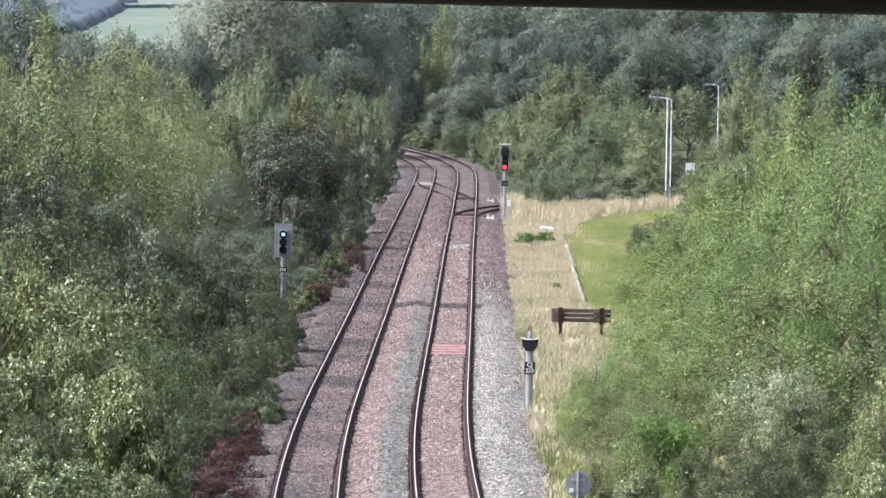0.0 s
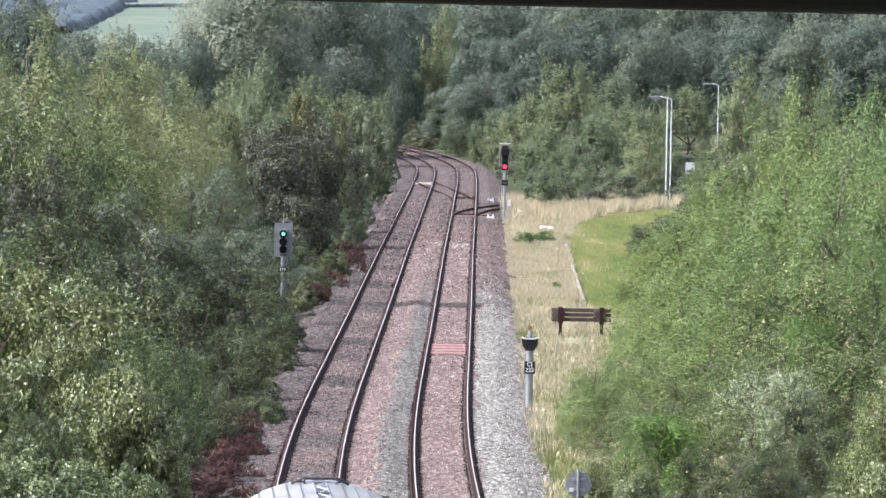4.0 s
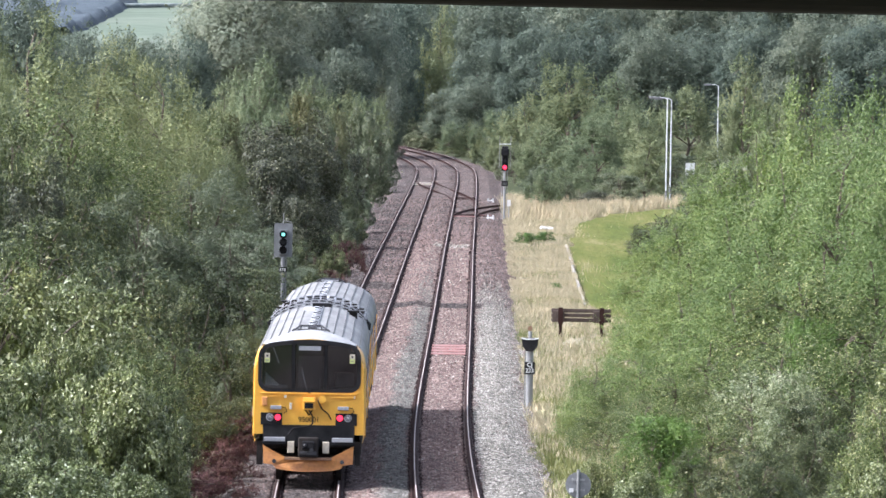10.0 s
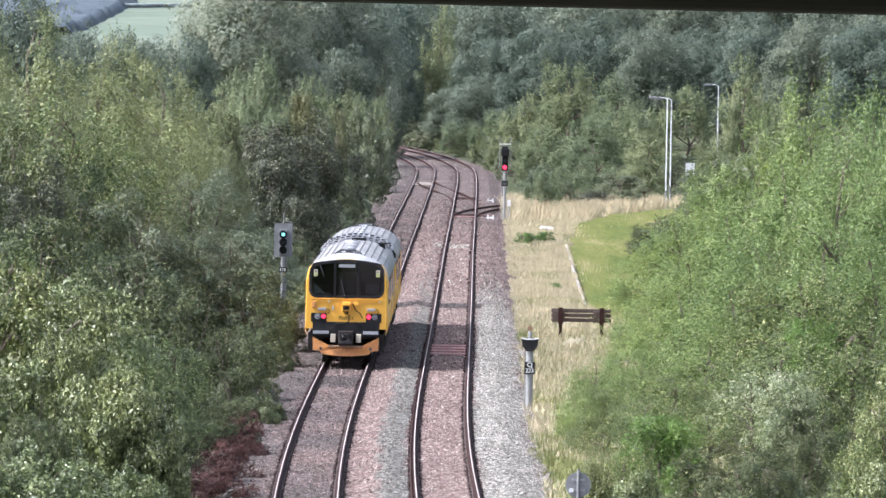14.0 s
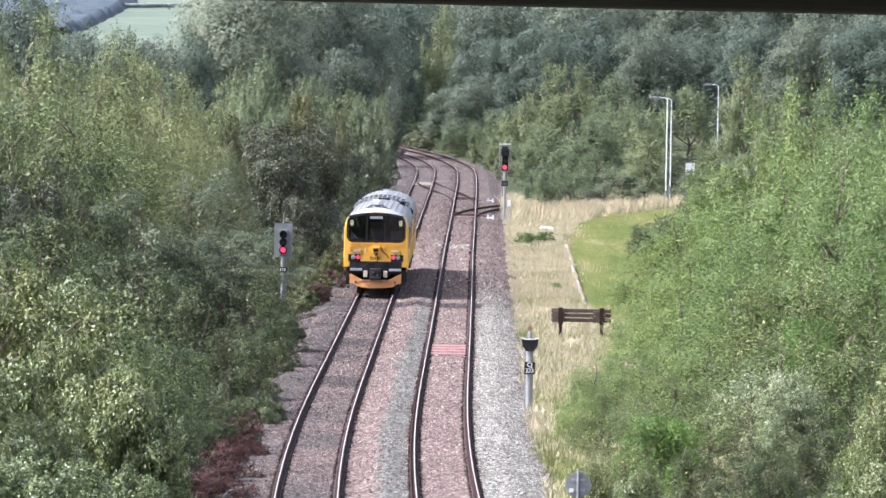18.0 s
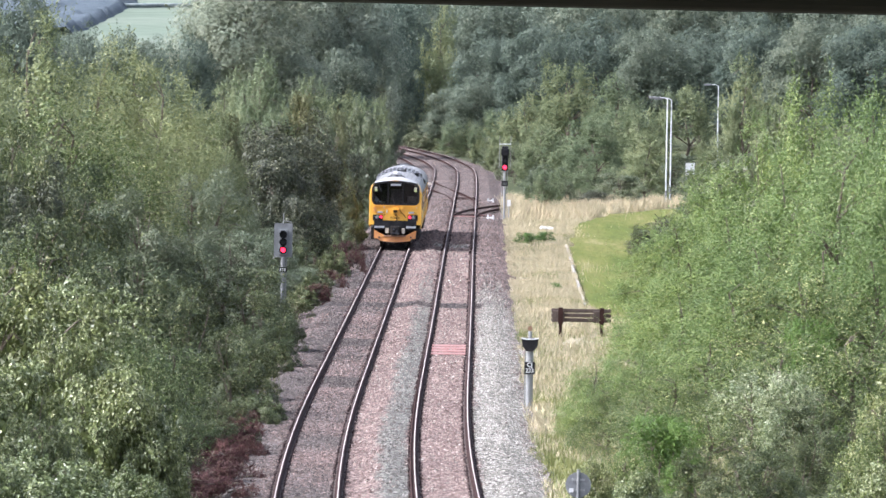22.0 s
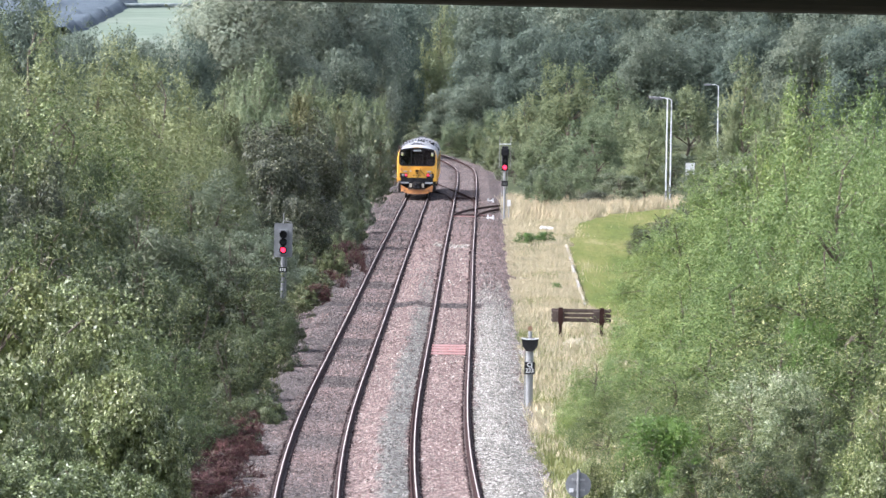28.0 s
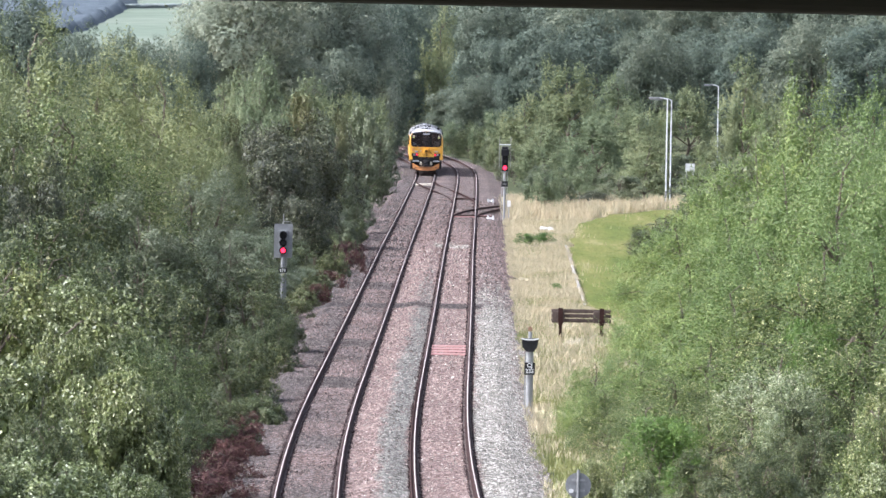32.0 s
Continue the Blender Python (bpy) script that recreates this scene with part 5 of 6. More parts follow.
    part("jumper_cable", tube([(0.0, yf - 0.18, 1.84), (0.10, yf - 0.12, 1.66), (0.10, yf - 0.13, 1.50), (-0.02, yf - 0.13, 1.42), (-0.38, yf - 0.12, 1.38), (-0.50, yf - 0.11, 1.22)], 0.020), M_BLACK, front)
    part("marker_lamp", bx(-1.16, -1.03, yf - 0.08, yf + 0.01, 1.92, 2.14, 0.02), M_ORANGE, front, "orange marker lamp box")
    part("socket", bx(-0.48, -0.42, yf - 0.06, yf + 0.01, 1.84, 2.00, 0.01), M_CREAM, front)
    lettering("950001", 0.175, M_BLACK, front, pose(0.0, yf - 0.004, 1.585, 90, 0, 0), "fleet_number", 0.0)
    for sgn in (-1, 1):
        lp = part("lamp_panel", bx(min(sgn * 0.66, sgn * 1.19), max(sgn * 0.66, sgn * 1.19), yf - 0.03, yf + 0.01, 1.45, 1.75, 0.01), M_BLACK, front)
        part("tail_lamp", disc(sgn * 0.765, yf - 0.028, 1.635, 0.075), M_TAIL_ON, lp, "lit red tail lamp")
        h = part("headlamp", disc(sgn * 0.965, yf - 0.028, 1.635, 0.066), M_LENS, lp, "unlit headlamp")
        part("reflector", disc(sgn * 0.965, yf - 0.058, 1.650, 0.030, 0.006), M_WHITE, h)
        part("lamp_stay", bx(sgn * 0.965 - 0.008, sgn * 0.965 + 0.008, yf - 0.066, yf - 0.056, 1.575, 1.695), M_SOOT, h)
        part("bezel", tube([(sgn * 0.965 + 0.085 * math.cos(a), yf - 0.04, 1.635 + 0.085 * math.sin(a)) for a in [k * math.pi / 6 for k in range(13)]], 0.012), M_ALU, h)
    # dark lower front
    part("buffer_beam", bx(-1.13, 1.13, yf - 0.02, y0 + 0.3, 0.92, 1.455, 0.01), M_BLACK, car)
    for sgn in (-1, 1):
        part("footstep", bx(min(sgn * 0.58, sgn * 1.10), max(sgn * 0.58, sgn * 1.10), yf - 0.22, yf - 0.02, 1.05, 1.15, 0.01), M_ALU, car, "pale worn footstep")
        part("step_box", bx(min(sgn * 0.56, sgn * 1.14), max(sgn * 0.56, sgn * 1.14), yf - 0.20, yf + 0.2, 0.985, 1.05), M_BLACK, car)
        part("jumper_box", bx(sgn * 0.43 - 0.085, sgn * 0.43 + 0.085, yf - 0.20, yf - 0.05, 0.77, 1.05, 0.015), M_CREAM, car, "cream jumper box")
    cp = part("coupler", bx(-0.25, 0.25, yf - 0.42, yf + 0.1, 0.68, 1.16, 0.03), M_UNDER, car, "grimy black automatic coupler")
    part("coupler_face", bx(-0.15, 0.15, yf - 0.47, yf - 0.40, 0.88, 1.08, 0.03), M_BLACK, cp)
    part("coupler_plate", bx(-0.21, 0.21, yf - 0.445, yf - 0.415, 0.74, 0.82, 0.01), M_SOOT, cp)
    part("coupler_cone", rd((-0.08, yf - 0.42, 0.98), (-0.08, yf - 0.56, 0.98), 0.055, 0.02, 10), M_SOOT, cp)
    part("coupler_hook", disc(0.08, yf - 0.42, 0.86, 0.05, 0.08), M_SOOT, cp)
    # obstacle deflector: high at the ends, dipped in the middle
    bm = bmesh.new()
    outline = [(-1.12, 0.95), (-0.56, 0.66), (0.56, 0.66), (1.12, 0.95), (1.10, 0.50), (0.86, 0.47), (0.80, 0.38), (0.55, 0.335), (0.2, 0.31), (-0.2, 0.31), (-0.55, 0.335), (-0.80, 0.38), (-0.86, 0.47), (-1.10, 0.50)]
    f = bm.faces.new([bm.verts.new((x, yf - 0.25 + 0.12 * abs(x), z)) for x, z in outline])
    g = bmesh.ops.extrude_face_region(bm, geom=[f])
    bmesh.ops.translate(bm, vec=(0, 0.06, 0), verts=[v for v in g["geom"] if isinstance(v, bmesh.types.BMVert)])
    pl = part("obstacle_deflector", bm, M_ORANGE, car, "faded orange-yellow obstacle deflector")
    part("deflector_lip", bx(-0.58, 0.58, yf - 0.31, yf - 0.20, 0.60, 0.67, 0.008), M_TAN, pl, "rusty shaded lip of the deflector")
    for x in (-0.84, 0.84):
        part("deflector_bolt", disc(x, yf - 0.15, 0.56, 0.05, 0.05), M_SOOT, pl)
    for sgn in (-1, 1):
        part("side_guard", bx(min(sgn * 1.14, sgn * 1.28), max(sgn * 1.14, sgn * 1.28), yf + 0.15, yf + 0.9, 0.45, 1.05), M_UNDER, car)
    # underframe, boxes and bogies
    part("underframe", bx(-1.25, 1.25, -HALF + 0.3, HALF - 0.1, 0.85, 1.06), M_UNDER, car)
    for sgn in (-1, 1):
        for ya, yb in ((-3.9, -2.0), (-1.7, 0.6), (0.9, 2.1), (2.5, 3.9)):
            part("equipment_box", bx(min(sgn * 0.55, sgn * 1.27), max(sgn * 0.55, sgn * 1.27), ya, yb, 0.38, 0.88, 0.02), M_UNDER, car)
    for yb in (-7.0, 7.0):
        bog = part("bogie", bx(-1.05, 1.05, yb - 1.7, yb + 1.7, 0.50, 0.66, 0.02), M_UNDER, car)
        for x in (-1.02, 1.02):
            part("bogie_frame", bx(x - 0.08, x + 0.08, yb - 1.75, yb + 1.75, 0.42, 0.72, 0.03), M_UNDER, bog)
        for dy in (-1.3, 1.3):
            for x in (-0.75, 0.75):
                w = rd((x - 0.065, yb + dy, 0.42), (x + 0.065, yb + dy, 0.42), 0.42, seg=24)
                part("wheel", w, M_UNDER, bog, smooth=False)
            part("axle", rd((-0.75, yb + dy, 0.42), (0.75, yb + dy, 0.42), 0.08), M_UNDER, bog)
    return car


REAR_CAR = build_car()
FRONT_CAR = copy_thing(REAR_CAR, pose(0, 200, 0, 0, 0, 180))
tagged(FRONT_CAR, "yellow diesel railcar leading, with a silver ribbed roof")


# ---------------------------------------------------------------- signals and lineside
def colour_signal(m, label, post_h, head_h, lit, post_mat, cage=False):
    """A colour-light signal. The lamps face -y; an added blade hides the one meant to be off."""
    s = thing("railway_signal", label, "railway signal", m)
    part("post", rd((0, 0, -0.6), (0, 0, post_h), 0.085, seg=14), post_mat, s)
    part("base", bx(-0.22, 0.22, -0.22, 0.22, -0.1, 0.08, 0.01), M_GREYPOST, s)
    z0, z1 = post_h, post_h + head_h
    part("backboard", rounded_panel(0.76 if not cage else 0.42, head_h, 0.05, 0.03), M_BOARD, s, "grey rectangular backboard").location = (0, 0, (z0 + z1) / 2)
    return s, z0, z1


def hood(parent, x, y, z, r):
    bm = bmesh.new()
    seg = 14
    a0 = [math.pi * (-0.15 + 1.3 * k / seg) for k in range(seg + 1)]
    for k in range(seg):
        quad = []
        for a, yy in ((a0[k], y), (a0[k + 1], y), (a0[k + 1], y - 0.24), (a0[k], y - 0.24)):
            quad.append(bm.verts.new((x + r * math.cos(a), yy, z + r * math.sin(a))))
        bm.faces.new(quad)
    return part("hood", bm, M_BLACK, parent)


def build_left_signal():
    s, z0, z1 = colour_signal(pose(-6.62, 304.0, -0.5), "grey post signal among the bushes with stacked lamps", 2.45, 1.40, None, M_GREYPOST)
    zs = (z1 - 0.46, z1 - 0.78, z1 - 1.10)
    head = part("lamp_case", bx(-0.17, 0.17, -0.15, -0.016, z1 - 1.30, z1 - 0.26, 0.02), M_BOARD, s, "grey lamp case")
    for z, mat, lab in ((zs[0], M_GREEN_ON, "green lamp"), (zs[1], M_LENS, "unlit lamp"), (zs[2], M_RED_ON, "red lamp")):
        part("bezel", disc(0, -0.146, z, 0.165, 0.014), M_BLACK, head)
        part("lens", disc(0, -0.158, z, 0.075 if mat is M_GREEN_ON else 0.10, 0.014), mat if mat is not M_LENS else M_SOOT, head, lab)
        hood(head, 0, -0.15, z, 0.145)
    # added blade: green and red always glow, it covers one of them
    blade = part("mask_blade", disc(0, -0.185, 0, 0.132, 0.012), M_BLACK, s, "black disc added to hide the lamp meant to be off")
    part("finial", rd((0, 0.04, z1), (0, 0.04, z1 + 0.42), 0.02, seg=6), M_GALV, s)
    pl = part("number_plate", bx(-0.17, 0.17, -0.125, -0.095, z0 - 0.62, z0 - 0.42), M_BLACK, s)
    for x in (-0.09, 0.0, 0.09):
        part("character_bar", bx(x - 0.025, x + 0.025, -0.131, -0.124, z0 - 0.58, z0 - 0.46), M_WHITE, pl)
    part("head_loop", tube([(-0.05, 0.05, z1 - 0.05), (-0.02, 0.05, z1 + 0.10), (0.30, 0.05, z1 + 0.08), (0.36, 0.05, z1 - 0.25)], 0.016), M_GALV, s)
    part("step_bracket", tube([(-0.42, 0.02, z0 - 0.06), (-0.30, 0.0, z0 + 0.02), (0.0, 0.0, z0 - 0.02)], 0.018), M_GALV, s)
    part("cable_pipe", rd((0.13, 0.02, -0.5), (0.13, 0.02, z0), 0.03, seg=6), M_GREYPOST, s)
    return s, blade, zs


LEFT_SIGNAL, BLADE, ASPECT_Z = build_left_signal()


def build_right_signal():
    s, z0, z1 = colour_signal(pose(3.88, 471.3, -0.5), "tall grey post signal showing a red lamp, caged ladder top", 3.25, 1.62, None, M_GALV, True)
    head = part("lamp_case", bx(-0.19, 0.19, -0.15, -0.016, z0 + 0.05, z1 - 0.02, 0.02), M_BLACK, s, "black lamp case")
    part("top_box", bx(-0.25, 0.25, -0.40, -0.15, z0 + 1.02, z0 + 1.44, 0.02), M_BLACK, head, "black hooded top box")
    for z, mat in ((z0 + 0.68, M_SOOT), (z0 + 0.26, M_RED_ON)):
        part("bezel", disc(0, -0.146, z, 0.185, 0.012), M_BLACK, head)
        part("lens", disc(0, -0.156, z, 0.13 if mat is M_RED_ON else 0.10, 0.02), mat, head, "red lamp" if mat is M_RED_ON else "")
        hood(head, 0, -0.15, z, 0.165)
    for x in (-0.36, 0.36):
        part("cage_rail", rd((x, 0.1, z0 + 0.2), (x, 0.1, z1 + 0.62), 0.018, seg=6), M_GALV, s)
        part("ladder_rail", rd((x * 0.5, 0.75, -0.5), (x * 0.5, 0.22, z0), 0.022, seg=6), M_GALV, s)
    part("cage_rail", rd((-0.36, 0.1, z1 + 0.12), (0.36, 0.1, z1 + 0.12), 0.03, seg=6), M_WHITE, s)
    for k in range(9):
        f = k / 9
        part("ladder_rung", rd((-0.18, 0.75 - 0.53 * f, -0.4 + f * 3.4), (0.18, 0.75 - 0.53 * f, -0.4 + f * 3.4), 0.014, seg=6), M_GALV, s)
    pl = part("number_plate", bx(-0.2, 0.2, -0.125, -0.095, z0 - 0.95, z0 - 0.6), M_BLACK, s)
    for x in (-0.09, 0.0, 0.09):
        part("character_bar", bx(x - 0.02, x + 0.02, -0.131, -0.124, z0 - 0.85, z0 - 0.72), M_BOARD, pl)
    return s


build_right_signal()


def build_shunt_signal():
    s = thing("shunting_signal", "squat black signal head on a grey tubular post", "railway signal", pose(2.77, 229.3, -0.40))
    part("post", rd((0, 0, -0.4), (0, 0, 1.80), 0.115, seg=18), M_GALV, s, "galvanised round post")
    part("flange", rd((0, 0, -0.38), (0, 0, -0.10), 0.17, 0.12, seg=12), M_GREYPOST, s)
    part("conduit", rd((-0.14, 0.03, -0.4), (-0.14, 0.03, 1.7), 0.022, seg=6), M_GREYPOST, s)
    bm = bmesh.new()
    sec = [[(-w / 2, -0.16, z), (w / 2, -0.16, z), (w / 2, 0.14, z), (-w / 2, 0.14, z)] for z, w in ((1.76, 0.22), (1.90, 0.46), (2.14, 0.52), (2.17, 0.52))]
    rows = [[bm.verts.new(p) for p in r] for r in sec]
    for a, b in zip(rows, rows[1:]):
        for i in range(4):
            bm.faces.new((a[i], a[(i + 1) % 4], b[(i + 1) % 4], b[i]))
    bm.faces.new(rows[-1])
    bm.faces.new(list(reversed(rows[0])))
    head = part("signal_head", bm, M_BLACK, s, "black signal head with a white upper rim")
    part("rim", tube([(-0.27, -0.16, 2.17), (-0.12, -0.17, 2.135), (0.12, -0.17, 2.135), (0.27, -0.16, 2.17)], 0.022), M_WHITE, head)
    part("bracket", rd((0, 0, 2.15), (0, 0, 2.38), 0.06, seg=10), M_GALV, s)
    part("sight_lamp", rd((0, -0.08, 2.47), (0, 0.08, 2.47), 0.075, seg=14), M_TAN, s, "small brown lamp on top")
    pl = part("number_plate", bx(-0.165, 0.165, -0.125, -0.095, 1.04, 1.42, 0.004), M_BLACK, s, "black plate with white characters")
    lettering("CJ", 0.185, M_WHITE, pl, pose(0, -0.128, 1.33, 90, 0, 0), bold=0.004)
    lettering("233", 0.175, M_WHITE, pl, pose(0, -0.128, 1.15, 90, 0, 0), bold=0.004)
    return s


build_shunt_signal()


def build_buffer_stop():
    s = thing("buffer_stop", "rusty rail-built buffer stop standing in dry grass", "buffer stop", pose(5.41, 284.9, -0.5, 0, 0, -1))
    for k, z in enumerate((0.77, 0.95, 1.13)):
        part("beam", bx(-1.16, 1.16, -0.06 + 0.02 * k, 0.10, z - 0.075, z + 0.075, 0.02), M_TIMBER, s)
    for x in (-0.80, 0.80):
        part("leg", bx(x - 0.06, x + 0.06, -0.10, 0.06, -0.4, 1.24, 0.01), M_RUST, s)
        part("buffer_block", bx(x - 0.33, x + 0.16, -0.22, -0.062, 0.68, 1.14, 0.03), M_TIMBER, s)
        part("strap", bx(x - 0.09, x + 0.09, -0.24, -0.222, 0.60, 1.26, 0.005), M_RUST, s)
        part("brace", rod(bmesh.new(), (x, 0.05, 1.0), (x, 1.3, -0.3), 0.05, seg=6), M_RUST, s)
    return s


build_buffer_stop()


def build_edging():
    """Concrete edging slabs between the bleached verge and the mown grass."""
    e = thing("concrete_edging", "pale weathered concrete edging between dry and mown grass", "edging")
    bm = bx(-0.06, 0.06, -1.22, 1.22, -0.2, 0.13, 0.012)
    slab = bpy.data.meshes.new("slab")
    bm.to_mesh(slab)
    bm.free()
    slab.materials.append(M_CONCRETE)
    for k in range(38):
        y = 319.0 + 2.5 * k
        x = float(np.interp(y, [318, 412], [6.19, 6.90]))
        o = new("slab", slab)
        o.parent = e
        o.matrix_local = pose(x, y, -0.425 + random.uniform(-0.03, 0.03), random.uniform(-0.6, 0.6), 0, random.uniform(-0.5, 0.5) - 0.43)
    return e


build_edging()


def build_lamp_post(m, h, label):
    s = thing("lamp_post", label, "lamp post", m, group="lamp posts beside the grass")
    part("column", rd((0, 0, -0.6), (0, 0, h), 0.062, 0.046, seg=12), M_LAMPWHITE, s)
    part("base_door", bx(-0.05, 0.05, -0.10, -0.07, 0.4, 0.9), M_GREYPOST, s)
    part("arm", tube([(0, 0, h - 0.05), (-0.25, 0, h + 0.08), (-0.6, 0, h + 0.10)], 0.035, 8), M_LAMPWHITE, s)
    hd = part("lantern", bx(-1.35, -0.55, -0.16, 0.16, h + 0.03, h + 0.15, 0.04), M_BOARD, s, "pale streetlight lantern")
    part("diffuser", bx(-1.28, -0.72, -0.12, 0.12, h - 0.04, h + 0.03, 0.02), M_LENS, hd)
    return s


build_lamp_post(pose(16.07, 531.9, -0.4, 0, 0, 0), 7.55, "white tubular lamp post with a single arm")
build_lamp_post(pose(16.80, 545.8, -0.4, 0, 0, 5), 7.4, "white tubular lamp post with a single arm")
build_lamp_post(pose(24.5, 660.0, -0.1, 0, 0, 0), 7.6, "white tubular lamp post beyond the bushes")


def build_disc_sign():
    s = thing("round_sign", "back of a grey round sign on a post", "sign", pose(2.66, 140.0, -0.5))
    part("post", rd((0, 0.0, -0.3), (0, 0.0, 3.35), 0.035, seg=10), M_GREYPOST, s)
    d = part("disc", disc(0, -0.02, 3.06, 0.245, 0.012, 32), M_BOARD, s, "dull grey back of a round plate")
    for z in (2.96, 3.16):
        part("clamp", bx(-0.13, 0.13, -0.055, -0.033, z - 0.02, z + 0.02), M_GALV, d)
    part("white_tab", bx(-0.17, -0.09, -0.06, -0.034, 2.92, 2.99), M_WHITE, d, "small white tab")
    part("post_front", rd((0, -0.06, 2.5), (0, -0.06, 3.32), 0.03, seg=10), M_GREYPOST, s)
    return s


build_disc_sign()


def boards_and_boxes():
    for k in range(4):
        y = 261.6 + k * 2.3
        x, yy = rail_point(y, 0.0)
        o = mesh_object("track_board", bx(-0.62, 0.62, -0.55, 0.55, -0.2, -0.115, 0.01), M_RED_BOARD)
        o.location = (x, yy, 0.0)
        tagged(o, "faded red board lying between the rails", "track board", "boards between the rails")
    for x, y in ((3.27, 514.9), (2.97, 465.1)):
        o = thing("point_motor", "white point motor box beside the track", "box", pose(x, y, -0.22))
        part("casing", bx(-0.24, 0.24, -0.35, 0.35, 0.0, 0.16, 0.03), M_WHITE, o)
        for k in (-0.16, 0.16):
            part("lug", bx(k - 0.05, k + 0.05, -0.42, -0.34, 0.0, 0.30, 0.01), M_WHITE, o)
    bm = bmesh.new()
    rng = random.Random(4)
    for k in range(9):
        q = bmesh.ops.create_icosphere(bm, subdivisions=2, radius=rng.uniform(0.12, 0.26), matrix=Matrix.Translation((rng.uniform(-0.45, 0.45), rng.uniform(-0.3, 0.3), rng.uniform(0.02, 0.22))))
        for v in q["verts"]:
            v.co += noise.noise_vector(v.co * 6.0) * 0.13
            v.co.z = max(-0.05, v.co.z * 0.9)
    o = mesh_object("rubbish_bag", bm, M_WHITE)
    o.location = (6.34, 449.0, -0.40)
    o.scale = (0.72, 0.72, 0.6)
    tagged(o, "torn white bag of rubbish lying in dry grass", "bag")
    c = thing("equipment_post", "thin post with a small white box beside the signal", "post", pose(4.2, 474.0, -0.4))
    part("post", rd((0, 0, -0.2), (0, 0, 0.85), 0.045, seg=8), M_GALV, c)
    part("box", bx(-0.12, 0.12, -0.1, 0.1, 0.85, 1.25, 0.015), M_WHITE, c, "small white box")
    b = thing("notice_board", "small white board among the bushes", "sign", pose(18.9, 565.0, -0.4))
    part("post", rd((-0.25, 0.05, -0.4), (-0.25, 0.05, 2.2), 0.04, seg=8), M_GREYPOST, b)
    part("panel", bx(-0.35, 0.35, -0.02, 0.02, 1.5, 2.4, 0.005), M_WHITE, b)


boards_and_boxes()


# bridge girder close above the camera
def build_girder():
    g = thing("bridge_girder", "dark brown steel girder edge above the viewpoint", "girder", pose(0.0, 2.2, 10.9718, 0, 0.36, 0))
    part("flange", bx(-9.5, 16.5, 0, 0.12, 0.0, 0.02, 0.002), M_GIRDER, g)
    part("web", bx(-9.5, 16.5, 0.05, 0.07, 0.02, 0.4), M_GIRDER, g)
    # unseen plate, added overhead to keep the sun off the girder
    part("shade_plate", bx(-9.5, 16.5, -4.0, 0.6, 0.40, 0.5), M_GIRDER, g)
    for x in (-8.6, 15.6):
        p = mesh_object("bridge_pier", bx(-0.7, 0.7, -2.6, 2.6, -1.0, 10.80, 0.05), M_SLEEPER)
        p.location = (x, 0.6, 0)
        tagged(p, "plain concrete pier under the bridge girder", "bridge pier", "piers of the bridge")


build_girder()


# ---------------------------------------------------------------- points: a crossover and a siding
def lay_rail_cable():
    pts = [(*rail_point(y, -0.7525 - 0.095), -0.12) for y in [176 + 3.0 * i for i in range(28)]]
    o = part("rail_cable", tube(pts, 0.03), M_RUST, TRACK_R, "dark cable clipped along the foot of the rail")


lay_rail_cable()


def build_points():
    def ease(u):
        u = min(1, max(0, u))
        return u * u * (3 - 2 * u)
    t = thing("crossover_track", "rusty crossover rails linking the tracks", "railway track", kind="structure")
    for side in (-0.7525, 0.7525):
        pts = [(*rail_point(y, -SPACING + SPACING * ease((590 - y) / 88) + side), -0.004) for y in [502 + 2.0 * i for i in range(45)]]
        r = new("rail", rail_mesh(pts, "rail"))
        r.data.materials[1] = M_RUST
        r.parent = t
    t = thing("siding_track", "rusty siding rails turning off through points", "railway track", kind="structure")
    for side in (-0.7525, 0.7525):
        pts = [(*rail_point(y, max(0, y - 462) ** 2 / 440 + side), -0.004) for y in [460 + 1.5 * i for i in range(30)]]
        r = new("rail", rail_mesh(pts, "rail"))
        r.data.materials[1] = M_RUST
        r.parent = t
    for y, a, b, mat in ((468.5, -0.72, 0.72, M_RED_BOARD), (470.5, -1.9, 1.9, M_RUST), (473.0, -0.72, 0.72, M_RUST), (471.5, 1.0, 1.9, M_RED_BOARD)):
        x, yy = rail_point(y, 0)
        o = part("stretcher_bar", bx(x + a, x + b, yy - 0.12, yy + 0.12, -0.20, -0.09, 0.01), mat, t)
    for y, a, b in ((520.0, -0.72, 0.72), (524.0, -0.72, 0.72)):
        x, yy = rail_point(y, 0)
        part("stretcher_bar", bx(x + a, x + b, yy - 0.12, yy + 0.12, -0.20, -0.09, 0.01), M_RUST, t)
    for k in range(3):
        x, yy = rail_point(571 + 2.2 * k, -SPACING)
        o = mesh_object("walkway_board", bx(-0.66, 0.66, -0.5, 0.5, -0.2, -0.08, 0.01), M_SLEEPER if k == 1 else M_CREAM)
        o.location = (x, yy, 0)
        tagged(o, "pale board laid between the rails at the points", "track board", "boards at the points")


build_points()


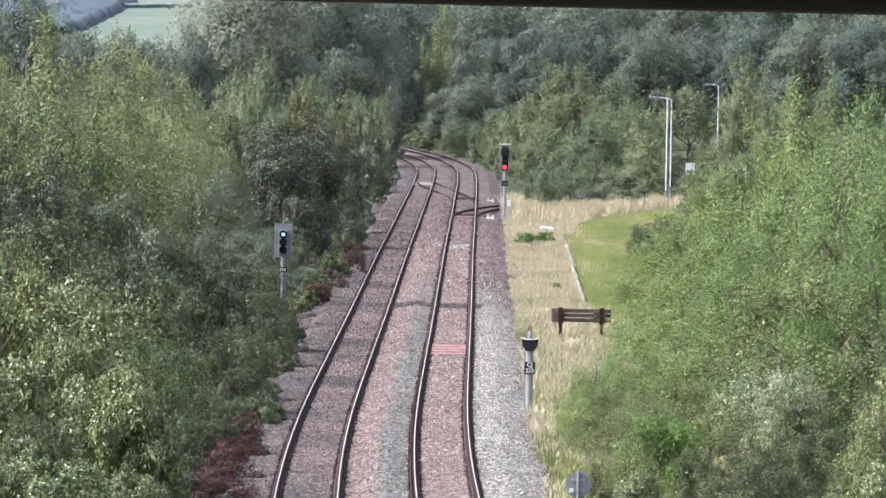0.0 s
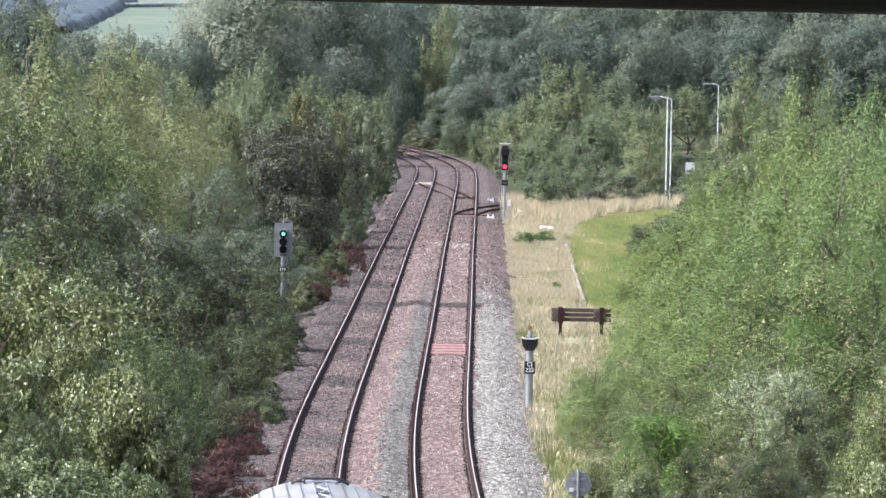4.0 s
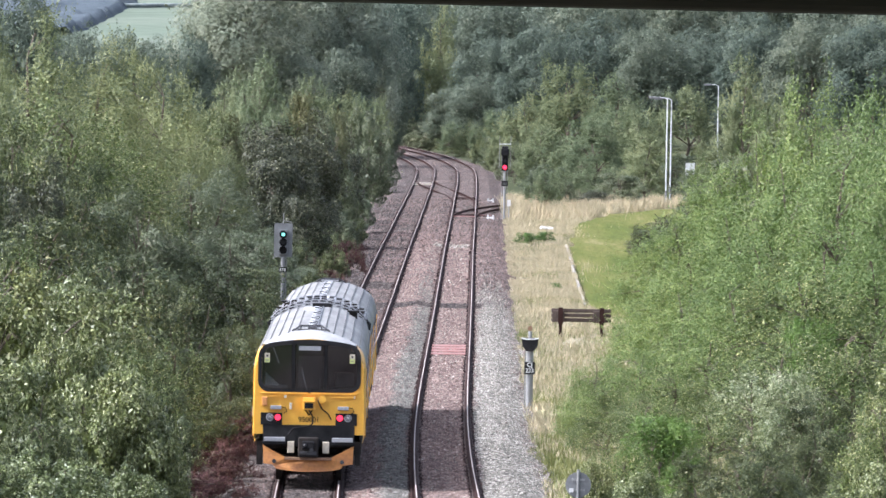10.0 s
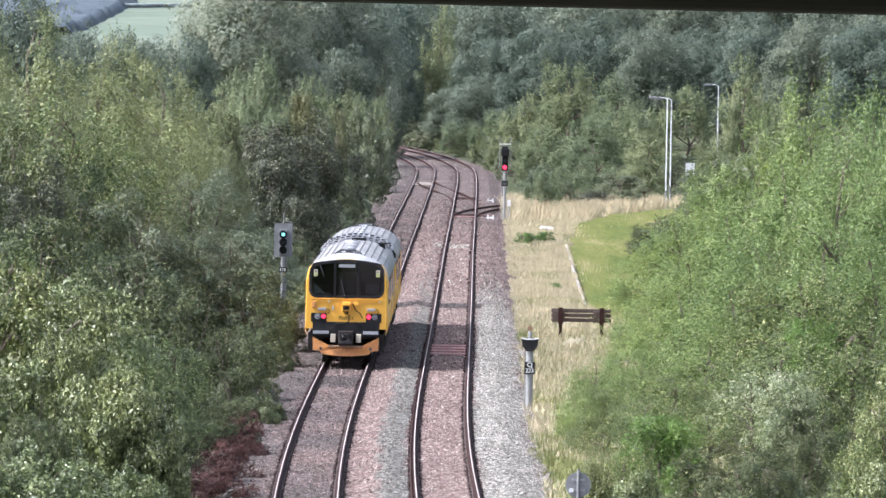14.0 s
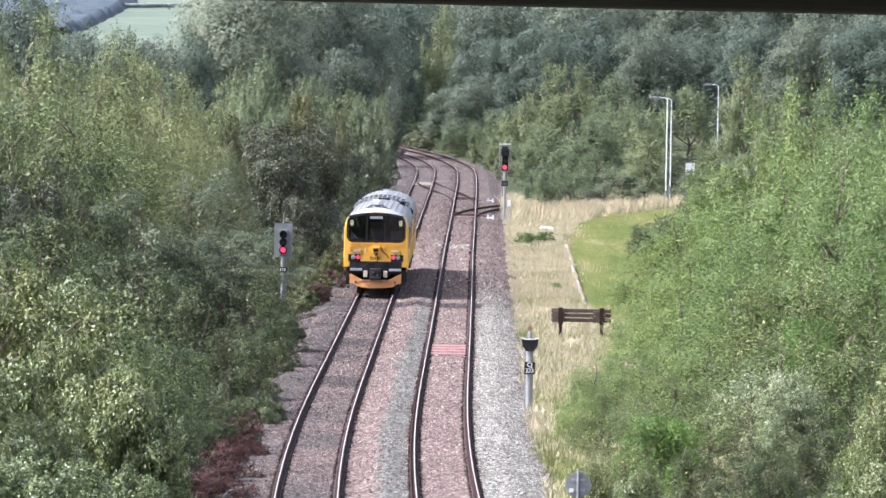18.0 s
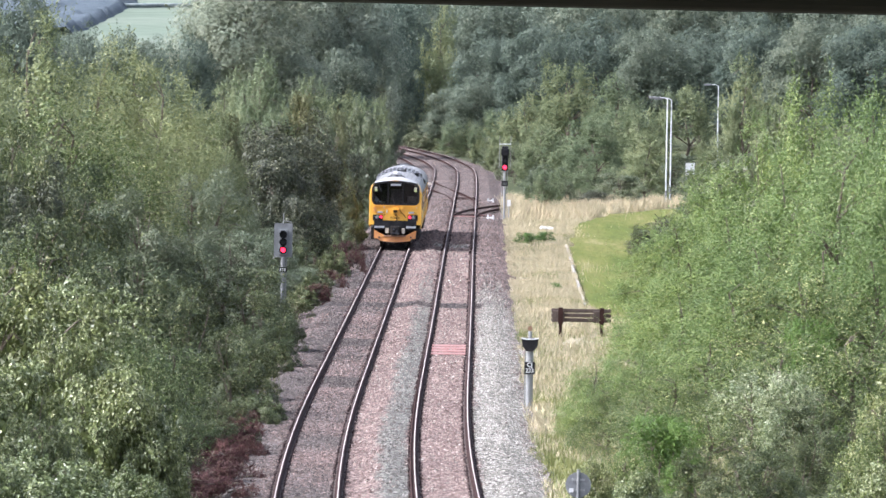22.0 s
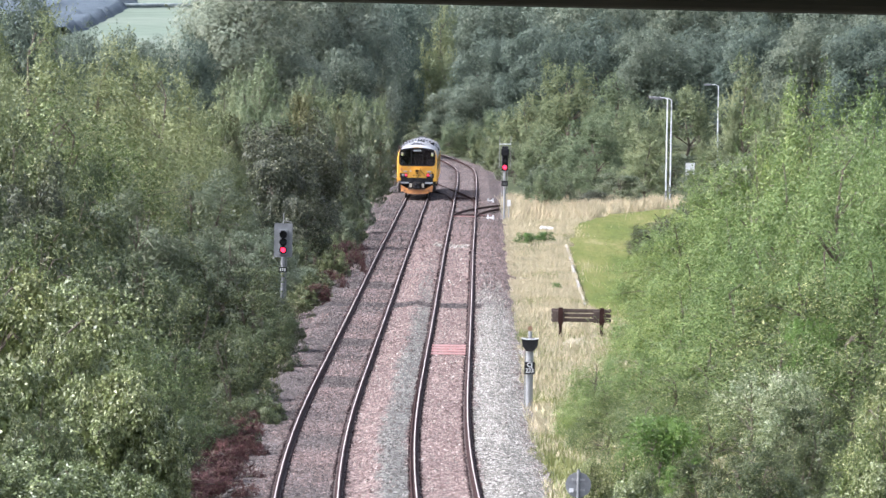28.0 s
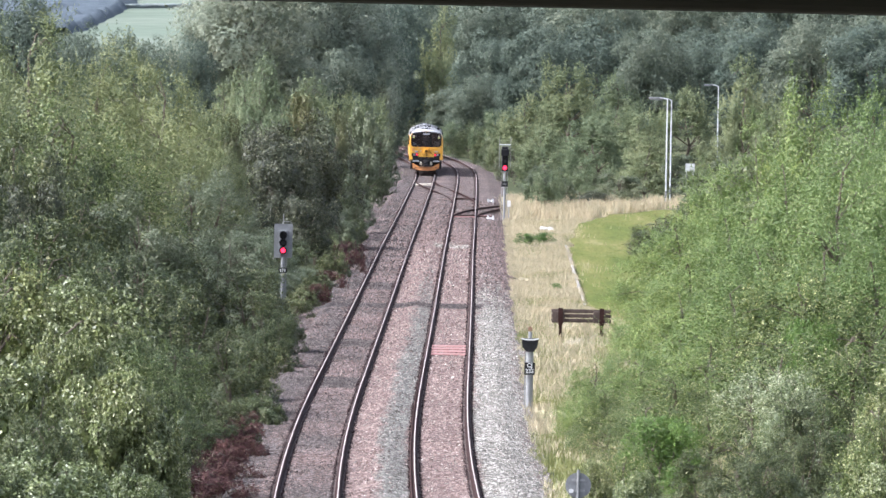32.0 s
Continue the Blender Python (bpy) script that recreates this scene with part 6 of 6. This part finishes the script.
# ---------------------------------------------------------------- loose stone
def scatter_stones():
    """Ballast stones lying on the bed, in three kinds."""
    rng = np.random.default_rng(21)
    table_y = np.arange(150.0, 760.0, 2.0)
    table_x = np.array([course(y)[0] for y in table_y])
    spots = {0: [], 1: [], 2: [], 3: [], 4: []}
    for lo, hi, count, size in ((165, 235, 34000, 0.027), (235, 330, 28000, 0.036), (330, 520, 20000, 0.055)):
        y = lo + (hi - lo) * rng.random(count)
        o = -6.7 + 9.7 * rng.random(count)
        for yy, oo in zip(y, o):
            near = min(abs(oo - r) for r in RAILS)
            if near < 0.085:
                continue
            x = float(np.interp(yy, table_y, table_x)) + oo
            spots[bed_stone(oo, yy, rng.random())].append((x, yy, bed_height(oo) - 0.01, size * (0.6 + 0.8 * rng.random())))
    for k, name, lab in ((0, "pink_ballast_stones", "loose pinkish ballast stones"), (1, "grey_ballast_stones", "loose pale grey ballast stones"),
                         (2, "oily_ballast_stones", "loose ballast stones, dark by oil and by painted shade"), (3, "rusty_ballast_stones", "loose ballast stones darkened by rust and painted rail shade"),
                         (4, "green_grey_ballast_stones", "loose dull grey-green ballast stones")):
        p = np.array(spots[k])
        n = len(p)
        s = p[:, 3]
        a = rng.random(n) * 6.28
        v = np.zeros((n, 5, 3))
        for j in range(4):
            rr = s * (0.75 + 0.5 * rng.random(n))
            v[:, j, 0] = p[:, 0] + rr * np.cos(a + j * 1.57)
            v[:, j, 1] = p[:, 1] + rr * np.sin(a + j * 1.57)
            v[:, j, 2] = p[:, 2] + 0.25 * s * rng.random(n)
        v[:, 4, 0] = p[:, 0] + s * 0.4 * rng.normal(size=n)
        v[:, 4, 1] = p[:, 1] + s * 0.4 * rng.normal(size=n)
        v[:, 4, 2] = p[:, 2] + s * (0.7 + 0.5 * rng.random(n))
        idx = np.array([[0, 1, 4], [1, 2, 4], [2, 3, 4], [3, 0, 4]])
        f = (np.arange(n)[:, None, None] * 5 + idx[None]).reshape(-1)
        me = bpy.data.meshes.new(name)
        me.vertices.add(n * 5)
        me.vertices.foreach_set("co", v.ravel())
        me.loops.add(n * 12)
        me.loops.foreach_set("vertex_index", f.astype(np.int32))
        me.polygons.add(n * 4)
        me.polygons.foreach_set("loop_start", np.arange(0, n * 12, 3, dtype=np.int32))
        me.update(calc_edges=True)
        me.materials.append(M_STONE[k])
        tagged(new(name, me), lab, "ballast", kind="stuff")


scatter_stones()


# ---------------------------------------------------------------- pieces of the track
lay_sleepers(TRACK_R, SLEEPER_R, 0.0)
lay_sleepers(TRACK_L, SLEEPER_L, -SPACING)


# ---------------------------------------------------------------- what moves
RUN_T = [0, 6, 8, 10, 13, 16.5, 20, 23, 25.5, 28, 30, 32]
RUN_Y = [13, 114, 147.5, 181.5, 232, 291, 352, 408, 459, 514, 562, 609]


def travel(t):
    """How far ahead the train's rear end stands."""
    c = np.polyfit(RUN_T, RUN_Y, 4)
    return float(np.polyval(c, t))


def car_pose(mid, turned):
    xa, ya = rail_point(mid - 7.0, -SPACING)
    xb, yb = rail_point(mid + 7.0, -SPACING)
    rz = -math.degrees(math.atan2(xb - xa, yb - ya)) + (180 if turned else 0)
    return pose((xa + xb) / 2, (ya + yb) / 2, 0, 0, 0, rz)


def motions():
    ts = [i * 1.0 for i in range(33)]
    walk(REAR_CAR, [(t, car_pose(travel(t) + 10.05, False)) for t in ts])
    walk(FRONT_CAR, [(t, car_pose(travel(t) + 30.2, True)) for t in ts])
    for k, (o, x, y, z, rz) in enumerate(SWAY):   # the breeze
        ts = [i * 0.8 for i in range(41)]
        walk(o, [(t, pose(x, y, z, 0.30 * math.sin(1.7 * t + k * 2.1) + 0.18 * math.sin(0.63 * t + k), 0.32 * math.sin(1.5 * t + k * 1.3 + 1) + 0.2 * math.sin(0.5 * t), rz)) for t in ts])
    low, high = ASPECT_Z[2], ASPECT_Z[0]
    walk(BLADE, [(0.0, pose(0, 0, low)), (14.1, pose(0, 0, low)), (14.3, pose(0, 0, high)), (32.0, pose(0, 0, high))])


motions()
